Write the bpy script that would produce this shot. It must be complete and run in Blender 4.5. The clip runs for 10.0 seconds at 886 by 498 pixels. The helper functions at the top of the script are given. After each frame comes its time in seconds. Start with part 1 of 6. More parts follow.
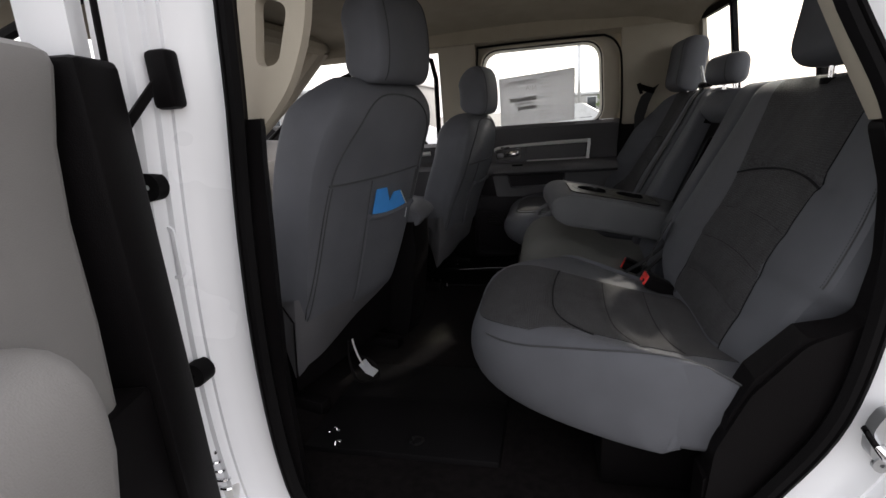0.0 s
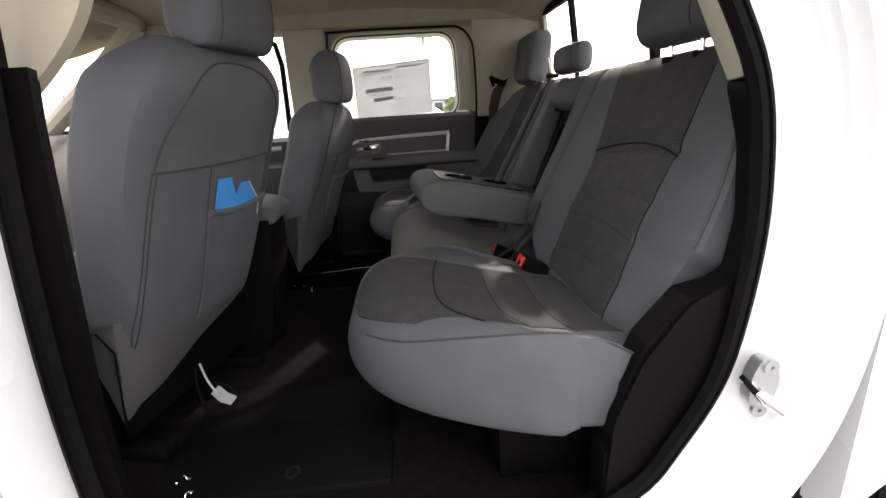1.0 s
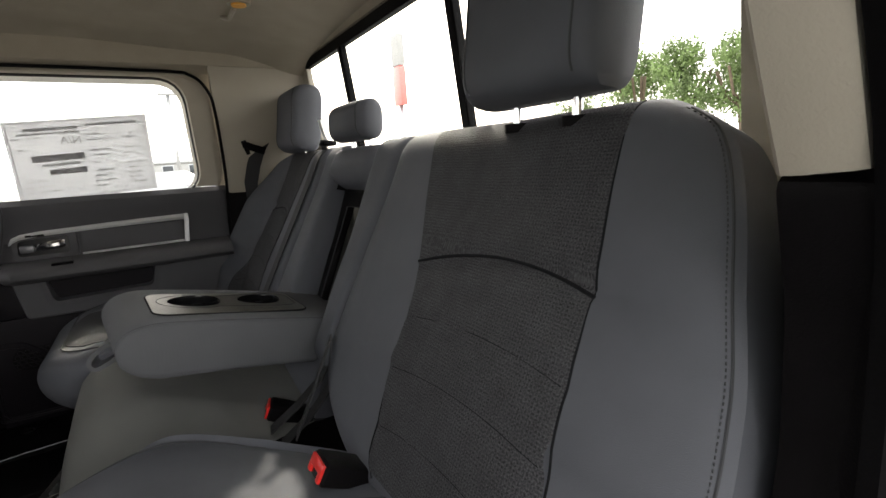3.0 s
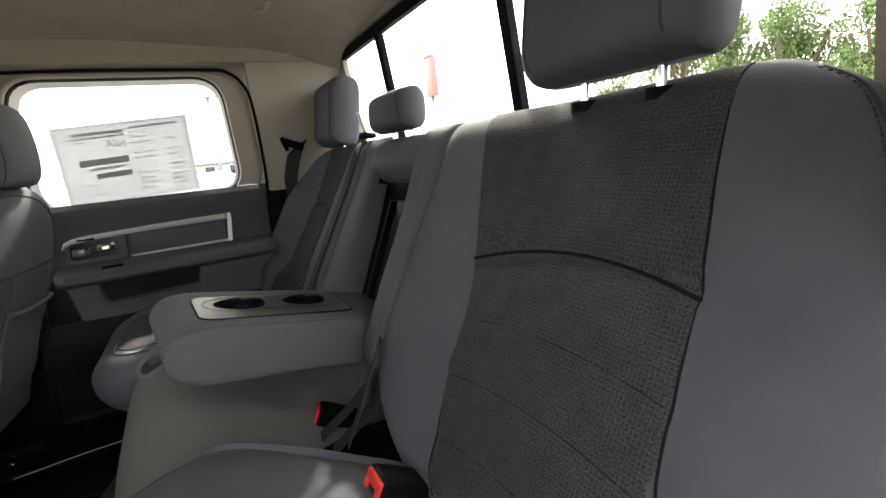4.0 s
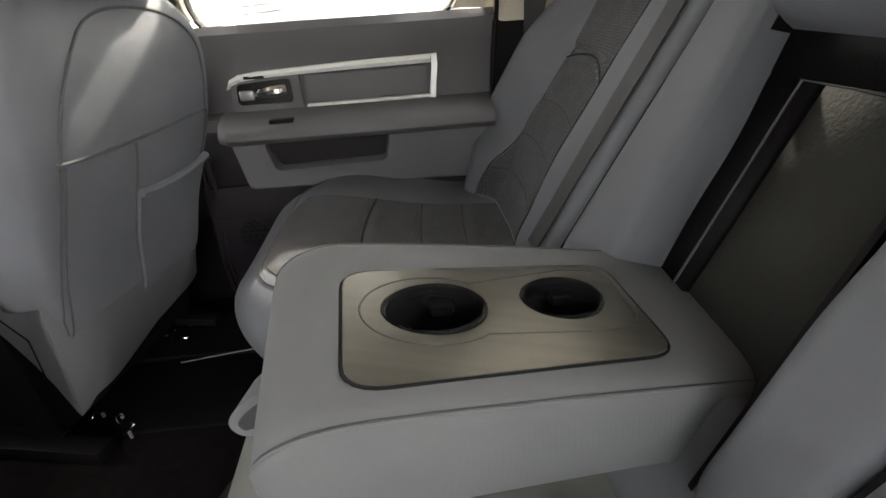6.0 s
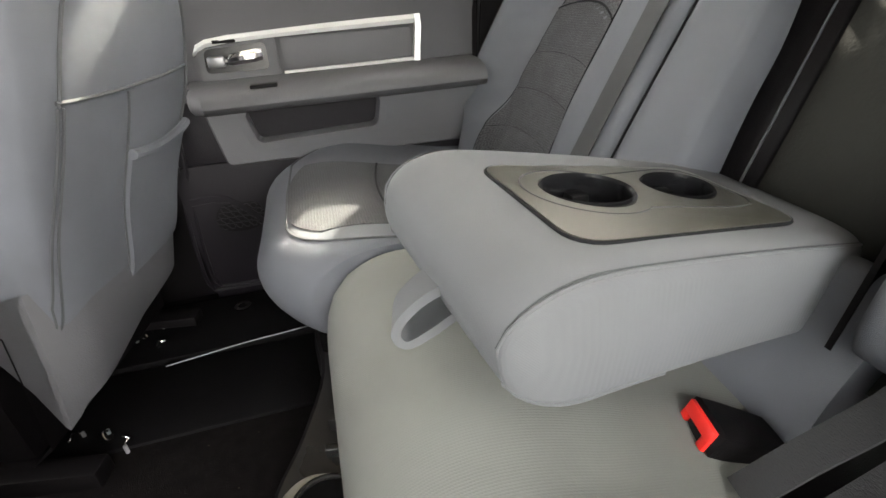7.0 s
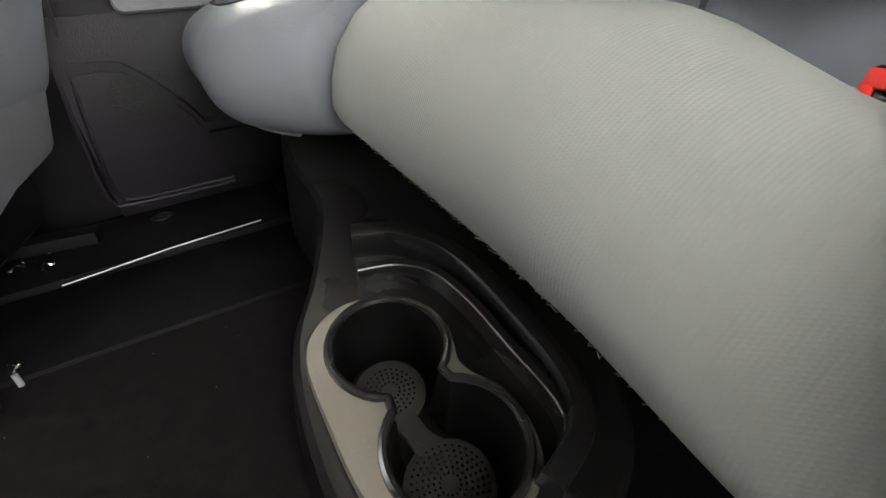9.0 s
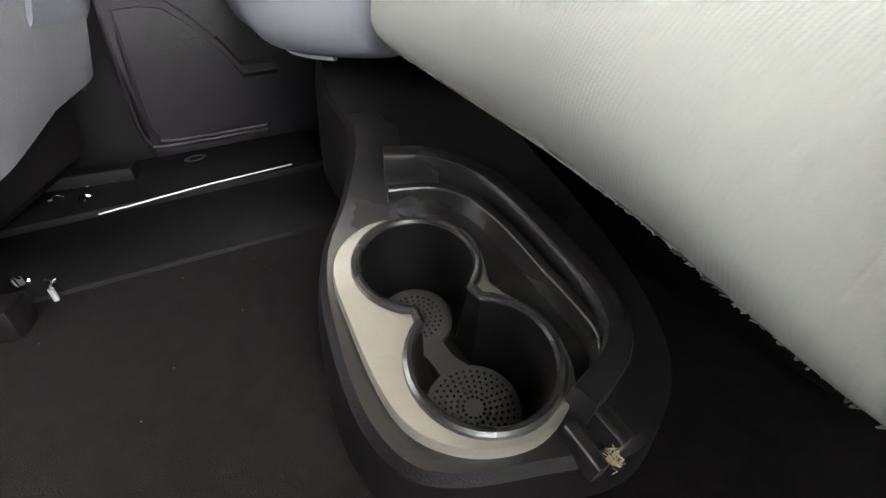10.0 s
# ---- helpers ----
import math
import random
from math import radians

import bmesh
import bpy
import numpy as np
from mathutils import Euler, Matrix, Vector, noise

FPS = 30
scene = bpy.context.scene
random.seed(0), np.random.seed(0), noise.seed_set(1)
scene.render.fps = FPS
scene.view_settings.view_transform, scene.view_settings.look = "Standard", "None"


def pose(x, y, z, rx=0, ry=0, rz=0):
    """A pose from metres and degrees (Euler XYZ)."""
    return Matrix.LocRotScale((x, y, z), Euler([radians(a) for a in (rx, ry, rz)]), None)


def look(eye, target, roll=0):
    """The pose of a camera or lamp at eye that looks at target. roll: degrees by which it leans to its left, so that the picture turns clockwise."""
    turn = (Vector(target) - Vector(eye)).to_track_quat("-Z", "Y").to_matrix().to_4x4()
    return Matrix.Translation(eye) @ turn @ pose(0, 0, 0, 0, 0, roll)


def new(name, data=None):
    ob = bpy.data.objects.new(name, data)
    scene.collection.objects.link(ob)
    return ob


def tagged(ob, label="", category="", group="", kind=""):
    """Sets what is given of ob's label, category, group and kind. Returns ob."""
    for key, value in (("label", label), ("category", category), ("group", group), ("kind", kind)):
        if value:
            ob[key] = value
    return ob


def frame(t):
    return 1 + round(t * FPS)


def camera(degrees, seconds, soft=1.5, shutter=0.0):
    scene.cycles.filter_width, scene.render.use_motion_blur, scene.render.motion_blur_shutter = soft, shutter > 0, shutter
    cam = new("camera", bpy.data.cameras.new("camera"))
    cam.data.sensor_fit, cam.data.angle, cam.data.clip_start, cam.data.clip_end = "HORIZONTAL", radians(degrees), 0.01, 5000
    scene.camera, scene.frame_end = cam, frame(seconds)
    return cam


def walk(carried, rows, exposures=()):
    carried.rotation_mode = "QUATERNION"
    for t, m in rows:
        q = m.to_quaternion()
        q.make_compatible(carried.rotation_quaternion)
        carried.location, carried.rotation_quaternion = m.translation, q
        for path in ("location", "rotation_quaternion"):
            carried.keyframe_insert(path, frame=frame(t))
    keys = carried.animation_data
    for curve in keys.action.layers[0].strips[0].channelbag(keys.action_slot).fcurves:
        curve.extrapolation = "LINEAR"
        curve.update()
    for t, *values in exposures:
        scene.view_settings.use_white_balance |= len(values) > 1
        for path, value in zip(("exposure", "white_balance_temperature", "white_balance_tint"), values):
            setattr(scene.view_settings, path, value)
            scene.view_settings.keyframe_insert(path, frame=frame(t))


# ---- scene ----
cam = camera(86.0, 10.0)

PATH = [
    (0, (0.273, -1.581, 0.729), (-0.173, 0.293, 0.189), -4.3),
    (0.5, (0.223, -1.539, 0.708), (0.125, 0.368, 0.113), -4.1),
    (1, (0.234, -1.483, 0.671), (0.365, 0.432, 0.109), -3.8),
    (1.5, (0.279, -1.358, 0.672), (0.571, 0.569, 0.221), -4.9),
    (2, (0.327, -1.191, 0.668), (0.792, 0.710, 0.258), -3.4),
    (2.5, (0.329, -1.062, 0.684), (1.254, 0.675, 0.325), -2.6),
    (2.7, (0.353, -1.024, 0.698), (1.374, 0.654, 0.320), -3.1),
    (3.8, (0.366, -0.933, 0.713), (1.305, 0.790, 0.329), -6.1),
    (4, (0.365, -0.915, 0.705), (1.244, 0.835, 0.302), -5.9),
    (4.5, (0.376, -0.723, 0.715), (0.814, 1.146, 0.156), -5.6),
    (5, (0.393, -0.510, 0.718), (0.609, 1.360, 0.044), -2.7),
    (5.5, (0.394, -0.353, 0.723), (0.569, 1.450, -0.124), -2.1),
    (5.7, (0.403, -0.296, 0.713), (0.459, 1.456, -0.250), -3.8),
    (6.8, (0.275, -0.290, 0.645), (0.580, 1.442, -0.307), -4.5),
    (7, (0.201, -0.279, 0.608), (0.618, 1.434, -0.337), -4.2),
    (7.5, (0.039, -0.246, 0.558), (0.669, 1.393, -0.401), -3.4),
    (8, (-0.004, -0.206, 0.484), (0.779, 1.421, -0.376), -1.5),
    (8.5, (0.012, -0.187, 0.401), (0.818, 1.392, -0.525), -2.1),
    (9, (0.053, -0.183, 0.328), (0.824, 1.374, -0.662), -5.8),
    (9.5, (0.065, -0.198, 0.280), (0.812, 1.336, -0.763), -6.5),
    (10, (0.039, -0.189, 0.281), (0.695, 1.384, -0.766), -4.7),
]
# the clip's camera opens up as it goes in, and its white balance drifts a little
EXPOSURES = [(0.0, 1.0, 6400, 14), (0.5, 1.65, 6550, 14), (1.0, 1.95, 6700, 12), (1.5, 1.6, 6850, 13), (2.5, 1.85, 6650, 11), (4.0, 2.2, 6500, 11), (5.0, 2.8, 6650, 11), (5.7, 3.2, 6700, 10),
             (6.8, 4.2, 6650, 8), (7.0, 4.35, 6650, 8), (7.5, 4.5, 6650, 8), (8.0, 4.45, 6650, 8), (8.5, 4.55, 6600, 7), (9.0, 4.7, 6550, 7), (9.5, 5.15, 6500, 7), (10.0, 5.75, 6450, 8)]
walk(cam, [(t, look(eye, target, roll)) for t, eye, target, roll in PATH], EXPOSURES)

# ---- light ----
world = bpy.data.worlds.new("sky")
scene.world = world
world.use_nodes = True
wn, wl = world.node_tree.nodes, world.node_tree.links
wn.clear()
sky = wn.new("ShaderNodeTexSky")
sky.sky_type = 'NISHITA'
sky.sun_disc = False
SUN_EL, SUN_AZ = 34.0, 27.0          # elevation; azimuth clockwise from +y
sky.sun_elevation, sky.sun_rotation = radians(SUN_EL), radians(SUN_AZ)
sky.air_density, sky.dust_density = 1.2, 4.0
coord = wn.new("ShaderNodeTexCoord")
cloud = wn.new("ShaderNodeTexNoise")
cloud.inputs["Scale"].default_value, cloud.inputs["Detail"].default_value = 2.4, 6.0
wl.new(coord.outputs["Generated"], cloud.inputs["Vector"])
cramp = wn.new("ShaderNodeValToRGB")
cramp.color_ramp.elements[0].position, cramp.color_ramp.elements[0].color = 0.35, (6.6, 6.5, 6.5, 1)
cramp.color_ramp.elements[1].position, cramp.color_ramp.elements[1].color = 0.65, (10.6, 10.2, 9.7, 1)
wl.new(cloud.outputs["Fac"], cramp.inputs["Fac"])
wmix = wn.new("ShaderNodeMixRGB")
wmix.inputs["Fac"].default_value = 0.75
wl.new(sky.outputs["Color"], wmix.inputs["Color1"])
wl.new(cramp.outputs["Color"], wmix.inputs["Color2"])
back = wn.new("ShaderNodeBackground")
back.inputs["Strength"].default_value = 0.15
wl.new(wmix.outputs["Color"], back.inputs["Color"])
wout = wn.new("ShaderNodeOutputWorld")
wl.new(back.outputs["Background"], wout.inputs["Surface"])

sun = new("sun", bpy.data.lights.new("sun", 'SUN'))
sun.data.energy, sun.data.angle, sun.data.color = 1.3, radians(1.4), (1.0, 0.94, 0.80)
_d = Vector((math.sin(radians(SUN_AZ)) * math.cos(radians(SUN_EL)), math.cos(radians(SUN_AZ)) * math.cos(radians(SUN_EL)), math.sin(radians(SUN_EL))))
sun.matrix_world = look(_d * 30, (0, 0, 0))


# ---- materials ----
def mat(name, color, rough=0.5, metal=0.0, vary=0.12, scale=6.0, bump=0.0, bscale=300.0, spec=0.5, coat=0.0, weave=0.0, stretch=(1, 1, 1), uv=False, rib=0.0, thin=0.0, soft=0.0):
    """Base colour with large soft variation, fine grain bump; weave: a woven two-tone pattern by UV in metres."""
    m = bpy.data.materials.new(name)
    m.use_nodes = True
    n, l = m.node_tree.nodes, m.node_tree.links
    b = n["Principled BSDF"]
    b.inputs["Roughness"].default_value, b.inputs["Metallic"].default_value = rough, metal
    b.inputs["Specular IOR Level"].default_value, b.inputs["Coat Weight"].default_value = spec, coat
    tc = n.new("ShaderNodeTexCoord")
    mp = n.new("ShaderNodeMapping")
    mp.inputs["Scale"].default_value = stretch
    l.new(tc.outputs["UV" if uv else "Object"], mp.inputs["Vector"])
    big, fine = n.new("ShaderNodeTexNoise"), n.new("ShaderNodeTexNoise")
    big.inputs["Scale"].default_value, big.inputs["Detail"].default_value = scale, 4
    fine.inputs["Scale"].default_value, fine.inputs["Detail"].default_value = bscale, 3
    l.new(mp.outputs["Vector"], big.inputs["Vector"])
    l.new(mp.outputs["Vector"], fine.inputs["Vector"])
    ramp = n.new("ShaderNodeMapRange")
    ramp.inputs["From Min"].default_value, ramp.inputs["From Max"].default_value = 0.3, 0.7
    ramp.inputs["To Min"].default_value, ramp.inputs["To Max"].default_value = 1 - vary, 1 + vary
    l.new(big.outputs["Fac"], ramp.inputs["Value"])
    mul = n.new("ShaderNodeMixRGB")
    mul.blend_type = 'MULTIPLY'
    mul.inputs["Fac"].default_value = 1.0
    mul.inputs["Color1"].default_value = (*color, 1)
    l.new(ramp.outputs["Result"], mul.inputs["Color2"])
    last, height = mul.outputs["Color"], fine.outputs["Fac"]
    if weave:
        br = n.new("ShaderNodeTexBrick")
        br.inputs["Scale"].default_value = 1.0
        br.inputs["Brick Width"].default_value, br.inputs["Row Height"].default_value = weave * 1.15, weave
        br.offset = 0.0
        br.squash = 1.0
        br.inputs["Mortar Size"].default_value = weave * 0.26
        br.inputs["Color1"].default_value, br.inputs["Color2"].default_value = (0.30, 0.30, 0.30, 1), (0.85, 0.85, 0.85, 1)
        br.inputs["Mortar"].default_value = (1.35, 1.33, 1.32, 1)
        # uneven yarn: the grid wanders and fades in places
        wob = n.new("ShaderNodeTexNoise")
        wob.inputs["Scale"].default_value, wob.inputs["Detail"].default_value = 160.0, 3
        l.new(tc.outputs["UV"], wob.inputs["Vector"])
        shift = n.new("ShaderNodeVectorMath")
        shift.operation = 'MULTIPLY_ADD'
        l.new(wob.outputs["Color"], shift.inputs[0])
        shift.inputs[1].default_value = (weave * 0.8, weave * 0.7, 0)
        l.new(tc.outputs["UV"], shift.inputs[2])
        l.new(shift.outputs["Vector"], br.inputs["Vector"])
        mw = n.new("ShaderNodeMixRGB")
        mw.blend_type = 'MULTIPLY'
        mw.inputs["Fac"].default_value = 0.65
        # heathered yarn, light and dark threads side by side
        yarn = n.new("ShaderNodeTexNoise")
        yarn.inputs["Scale"].default_value, yarn.inputs["Detail"].default_value = 520.0, 2
        l.new(tc.outputs["UV"], yarn.inputs["Vector"])
        yr = n.new("ShaderNodeMapRange")
        yr.inputs["From Min"].default_value, yr.inputs["From Max"].default_value = 0.35, 0.65
        yr.inputs["To Min"].default_value, yr.inputs["To Max"].default_value = 0.55, 1.60
        l.new(yarn.outputs["Fac"], yr.inputs["Value"])
        my = n.new("ShaderNodeMixRGB")
        my.blend_type = 'MULTIPLY'
        my.inputs["Fac"].default_value = 1.0
        l.new(last, my.inputs["Color1"])
        l.new(yr.outputs["Result"], my.inputs["Color2"])
        last = my.outputs["Color"]
        l.new(last, mw.inputs["Color1"])
        l.new(br.outputs["Color"], mw.inputs["Color2"])
        last = mw.outputs["Color"]
        add = n.new("ShaderNodeMath")
        add.operation = 'ADD'
        l.new(br.outputs["Fac"], add.inputs[0])
        l.new(fine.outputs["Fac"], add.inputs[1])
        height = add.outputs["Value"]
    if rib:
        wv = n.new("ShaderNodeTexWave")
        wv.bands_direction = 'Y'
        wv.inputs["Scale"].default_value, wv.inputs["Distortion"].default_value = 0.314 / rib, 0.03
        l.new(tc.outputs["Object"], wv.inputs["Vector"])
        wx = n.new("ShaderNodeTexWave")
        wx.bands_direction = 'DIAGONAL'
        wx.inputs["Scale"].default_value, wx.inputs["Distortion"].default_value = 0.45 / rib, 0.03
        l.new(tc.outputs["Object"], wx.inputs["Vector"])
        faint = n.new("ShaderNodeMath")
        faint.operation = 'MULTIPLY_ADD'
        l.new(wx.outputs["Fac"], faint.inputs[0])
        faint.inputs[1].default_value, faint.inputs[2].default_value = 0.4, 0.6
        wm = n.new("ShaderNodeMath")
        wm.operation = 'MULTIPLY'
        l.new(wv.outputs["Fac"], wm.inputs[0])
        l.new(faint.outputs["Value"], wm.inputs[1])
        ad = n.new("ShaderNodeMath")
        ad.operation = 'MULTIPLY_ADD'
        l.new(fine.outputs["Fac"], ad.inputs[0])
        ad.inputs[1].default_value = 0.5
        l.new(wm.outputs["Value"], ad.inputs[2])
        height = ad.outputs["Value"]
    if soft:
        # slow dents and pulls of stretched cloth
        dn = n.new("ShaderNodeTexNoise")
        dn.inputs["Scale"].default_value, dn.inputs["Detail"].default_value = 16.0, 2
        l.new(mp.outputs["Vector"], dn.inputs["Vector"])
        sb = n.new("ShaderNodeBump")
        sb.inputs["Strength"].default_value, sb.inputs["Distance"].default_value = soft, 0.004
        l.new(dn.outputs["Fac"], sb.inputs["Height"])
    l.new(last, b.inputs["Base Color"])
    if thin:
        tl = n.new("ShaderNodeBsdfTranslucent")
        l.new(last, tl.inputs["Color"])
        ms = n.new("ShaderNodeMixShader")
        ms.inputs["Fac"].default_value = thin
        l.new(b.outputs["BSDF"], ms.inputs[1])
        l.new(tl.outputs["BSDF"], ms.inputs[2])
        l.new(ms.outputs["Shader"], n["Material Output"].inputs["Surface"])
    if bump:
        bp = n.new("ShaderNodeBump")
        bp.inputs["Strength"].default_value, bp.inputs["Distance"].default_value = bump, 0.002
        l.new(height, bp.inputs["Height"])
        if soft:
            l.new(sb.outputs["Normal"], bp.inputs["Normal"])
        l.new(bp.outputs["Normal"], b.inputs["Normal"])
    rr = n.new("ShaderNodeMapRange")
    rr.inputs["To Min"].default_value, rr.inputs["To Max"].default_value = max(0.02, rough - 0.06), min(1, rough + 0.06)
    l.new(big.outputs["Fac"], rr.inputs["Value"])
    l.new(rr.outputs["Result"], b.inputs["Roughness"])
    return m


def glass(name, tint):
    m = bpy.data.materials.new(name)
    m.use_nodes = True
    b = m.node_tree.nodes["Principled BSDF"]
    b.inputs["Base Color"].default_value = (*tint, 1)
    b.inputs["Roughness"].default_value, b.inputs["IOR"].default_value = 0.0, 1.05
    b.inputs["Transmission Weight"].default_value = 1.0
    return m


M = dict(
    cloth=mat("seat_cloth", (0.0775, 0.0805, 0.091), 0.72, vary=0.10, scale=9, bump=0.25, bscale=1100, spec=0.3, soft=0.35),
    knit=mat("ribbed_cloth", (0.120, 0.121, 0.112), 0.8, vary=0.07, scale=9, bump=0.16, bscale=1300, spec=0.25, rib=0.0022, soft=0.3),
    armcloth=mat("armrest_cloth", (0.100, 0.102, 0.107), 0.78, vary=0.07, scale=9, bump=0.12, bscale=1300, spec=0.25, rib=0.0014, soft=0.3),
    woven=mat("woven_insert", (0.036, 0.036, 0.0385), 0.85, vary=0.15, scale=30, bump=0.7, bscale=700, spec=0.25, weave=0.0043, soft=0.4),
    thread=mat("dark_thread", (0.007, 0.007, 0.008), 0.85, vary=0.1, spec=0.15),
    seam=mat("seam_thread", (0.035, 0.036, 0.039), 0.8, vary=0.1),
    fray=mat("frayed_cloth", (0.21, 0.205, 0.19), 0.9, vary=0.15, spec=0.15),
    piping=mat("seat_piping", (0.125, 0.127, 0.132), 0.6, vary=0.05),
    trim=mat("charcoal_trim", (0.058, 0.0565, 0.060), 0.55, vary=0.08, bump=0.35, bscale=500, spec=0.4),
    # lit copy of the door trim: open-sky light is put into its colour
    lit_trim=mat("daylit_door_trim", (0.19, 0.184, 0.178), 0.6, vary=0.06, bump=0.35, bscale=500, spec=0.35),
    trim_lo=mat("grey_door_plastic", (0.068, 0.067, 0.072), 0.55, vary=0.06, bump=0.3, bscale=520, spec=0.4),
    black=mat("black_plastic", (0.0042, 0.0037, 0.0040), 0.5, vary=0.15, bump=0.25, bscale=600, spec=0.06),
    satinblack=mat("satin_black_moulding", (0.0078, 0.0073, 0.0075), 0.27, vary=0.15, bump=0.1, bscale=700, spec=0.5),
    wellblack=mat("well_black", (0.0032, 0.003, 0.003), 0.42, vary=0.15, bump=0.1, bscale=700, spec=0.12),
    kick=mat("dark_kick_plastic", (0.0082, 0.0069, 0.0088), 0.5, vary=0.12, bump=0.35, bscale=500, spec=0.16),
    lint=mat("tan_lint", (0.22, 0.18, 0.115), 0.9, vary=0.2, spec=0.1),
    gloss=mat("black_gloss", (0.006, 0.006, 0.0065), 0.22, vary=0.1, spec=0.5),
    hollow=mat("hollow", (0.019, 0.019, 0.017), 0.85, vary=0.2, bump=0.3, bscale=250, spec=0.1),
    rubber=mat("rubber", (0.0042, 0.0039, 0.0042), 0.6, vary=0.2, bump=0.2, bscale=300, spec=0.06),
    matgrey=mat("grey_rubber", (0.03, 0.028, 0.0265), 0.5, vary=0.12, bump=0.2, bscale=500, spec=0.4),
    carpet=mat("carpet", (0.0042, 0.0032, 0.0033), 0.98, vary=0.65, scale=60, bump=1.0, bscale=900, spec=0.1),
    satin=mat("satin_silver", (0.74, 0.74, 0.73), 0.36, metal=0.55, vary=0.05, spec=0.5),
    bezel=mat("dark_champagne", (0.078, 0.075, 0.063), 0.36, metal=0.6, vary=0.12, scale=14, bscale=500, bump=0.1, stretch=(0.25, 6, 1)),
    brushed=mat("champagne_bezel", (0.21, 0.198, 0.172), 0.36, metal=0.65, vary=0.05, bscale=500, bump=0.1),
    chrome=mat("chrome", (0.8, 0.8, 0.81), 0.08, metal=1.0, vary=0.02),
    paint=mat("white_paint", (0.74, 0.75, 0.77), 0.28, vary=0.02, scale=2, spec=0.5, coat=0.5),
    pillar=mat("beige_pillar_trim", (0.36, 0.325, 0.265), 0.7, vary=0.05, bump=0.2, bscale=500, spec=0.3),
    liner=mat("headliner_cloth", (0.33, 0.295, 0.235), 0.95, vary=0.06, scale=12, bump=0.4, bscale=900, spec=0.15),
    belt=mat("belt_webbing", (0.015, 0.015, 0.016), 0.75, vary=0.1, bump=0.5, bscale=350, stretch=(1, 1, 4)),
    red=mat("red_button", (0.62, 0.02, 0.015), 0.35, vary=0.05),
    blue=mat("blue_paper", (0.045, 0.24, 0.62), 0.5, vary=0.08, scale=20),
    paper=mat("white_paper", (0.60, 0.61, 0.63), 0.7, vary=0.03, thin=0.50),
    print_grey=mat("pale_print", (0.60, 0.605, 0.61), 0.8, vary=0.05, thin=0.50),
    ink=mat("grey_print", (0.46, 0.46, 0.465), 0.8, vary=0.05, thin=0.50),
    asphalt=mat("asphalt", (0.24, 0.23, 0.215), 0.9, vary=0.10, scale=0.6, bump=0.5, bscale=60),
    concrete=mat("pale_wall", (0.33, 0.33, 0.32), 0.85, vary=0.08, scale=0.8),
    leaf=mat("leaves", (0.13, 0.19, 0.06), 0.7, vary=0.45, scale=1.2),
    bark=mat("bark", (0.12, 0.09, 0.06), 0.9, vary=0.3, bump=0.6, bscale=30),
    steel_dark=mat("worn_dark_steel", (0.16, 0.16, 0.165), 0.4, metal=0.8, vary=0.15),
    steel=mat("galvanised_steel", (0.45, 0.46, 0.47), 0.4, metal=0.8, vary=0.1),
    amber=mat("amber_lens", (0.75, 0.36, 0.06), 0.3, vary=0.05),
    redpaint=mat("red_paint", (0.65, 0.17, 0.15), 0.35, vary=0.08),
    darkpane=mat("dark_pane", (0.02, 0.024, 0.028), 0.08, vary=0.1),
    glass=glass("clear_glass", (0.97, 0.99, 0.97)),
    tint=glass("green_glass", (0.55, 0.66, 0.60)),
)


# ---- mesh helpers ----
def thing(name, label, category, group="", kind=""):
    return tagged(new(name), label, category, group, kind)


def link(name, me, material, parent=None, label="", smooth=True):
    if smooth:
        for p in me.polygons:
            p.use_smooth = True
    me.materials.append(M[material])
    ob = new(name, me)
    ob.parent = parent
    if label:
        ob["label"] = label
    return ob


def part(name, bm, material, parent=None, label="", smooth=True, sharp=35):
    bmesh.ops.recalc_face_normals(bm, faces=bm.faces)
    if smooth:
        for e in bm.edges:
            if len(e.link_faces) == 2 and e.calc_face_angle(0) > radians(sharp):
                e.smooth = False
    me = bpy.data.meshes.new(name)
    bm.to_mesh(me)
    bm.free()
    return link(name, me, material, parent, label, smooth)


def box(x0, x1, y0, y1, z0, z1, bevel=0.004, seg=2, bm=None):
    bm = bm or bmesh.new()
    vs = [bm.verts.new((x, y, z)) for x in (x0, x1) for y in (y0, y1) for z in (z0, z1)]
    fs = [bm.faces.new([vs[i] for i in f]) for f in ((0, 1, 3, 2), (4, 6, 7, 5), (0, 4, 5, 1), (2, 3, 7, 6), (0, 2, 6, 4), (1, 5, 7, 3))]
    if bevel:
        es = list({e for f in fs for e in f.edges})
        bmesh.ops.bevel(bm, geom=es, offset=bevel, segments=seg, profile=0.5, affect='EDGES')
    return bm


def loft(rings, closed=True, caps=True, bm=None):
    """A skin over rings of equal counts of points."""
    bm = bm or bmesh.new()
    vv = [[bm.verts.new(p) for p in r] for r in rings]
    n = len(rings[0])
    for a, b in zip(vv, vv[1:]):
        for i in range(n if closed else n - 1):
            j = (i + 1) % n
            bm.faces.new((a[i], a[j], b[j], b[i]))
    if caps and closed:
        bm.faces.new(vv[0][::-1])
        bm.faces.new(vv[-1])
    return bm


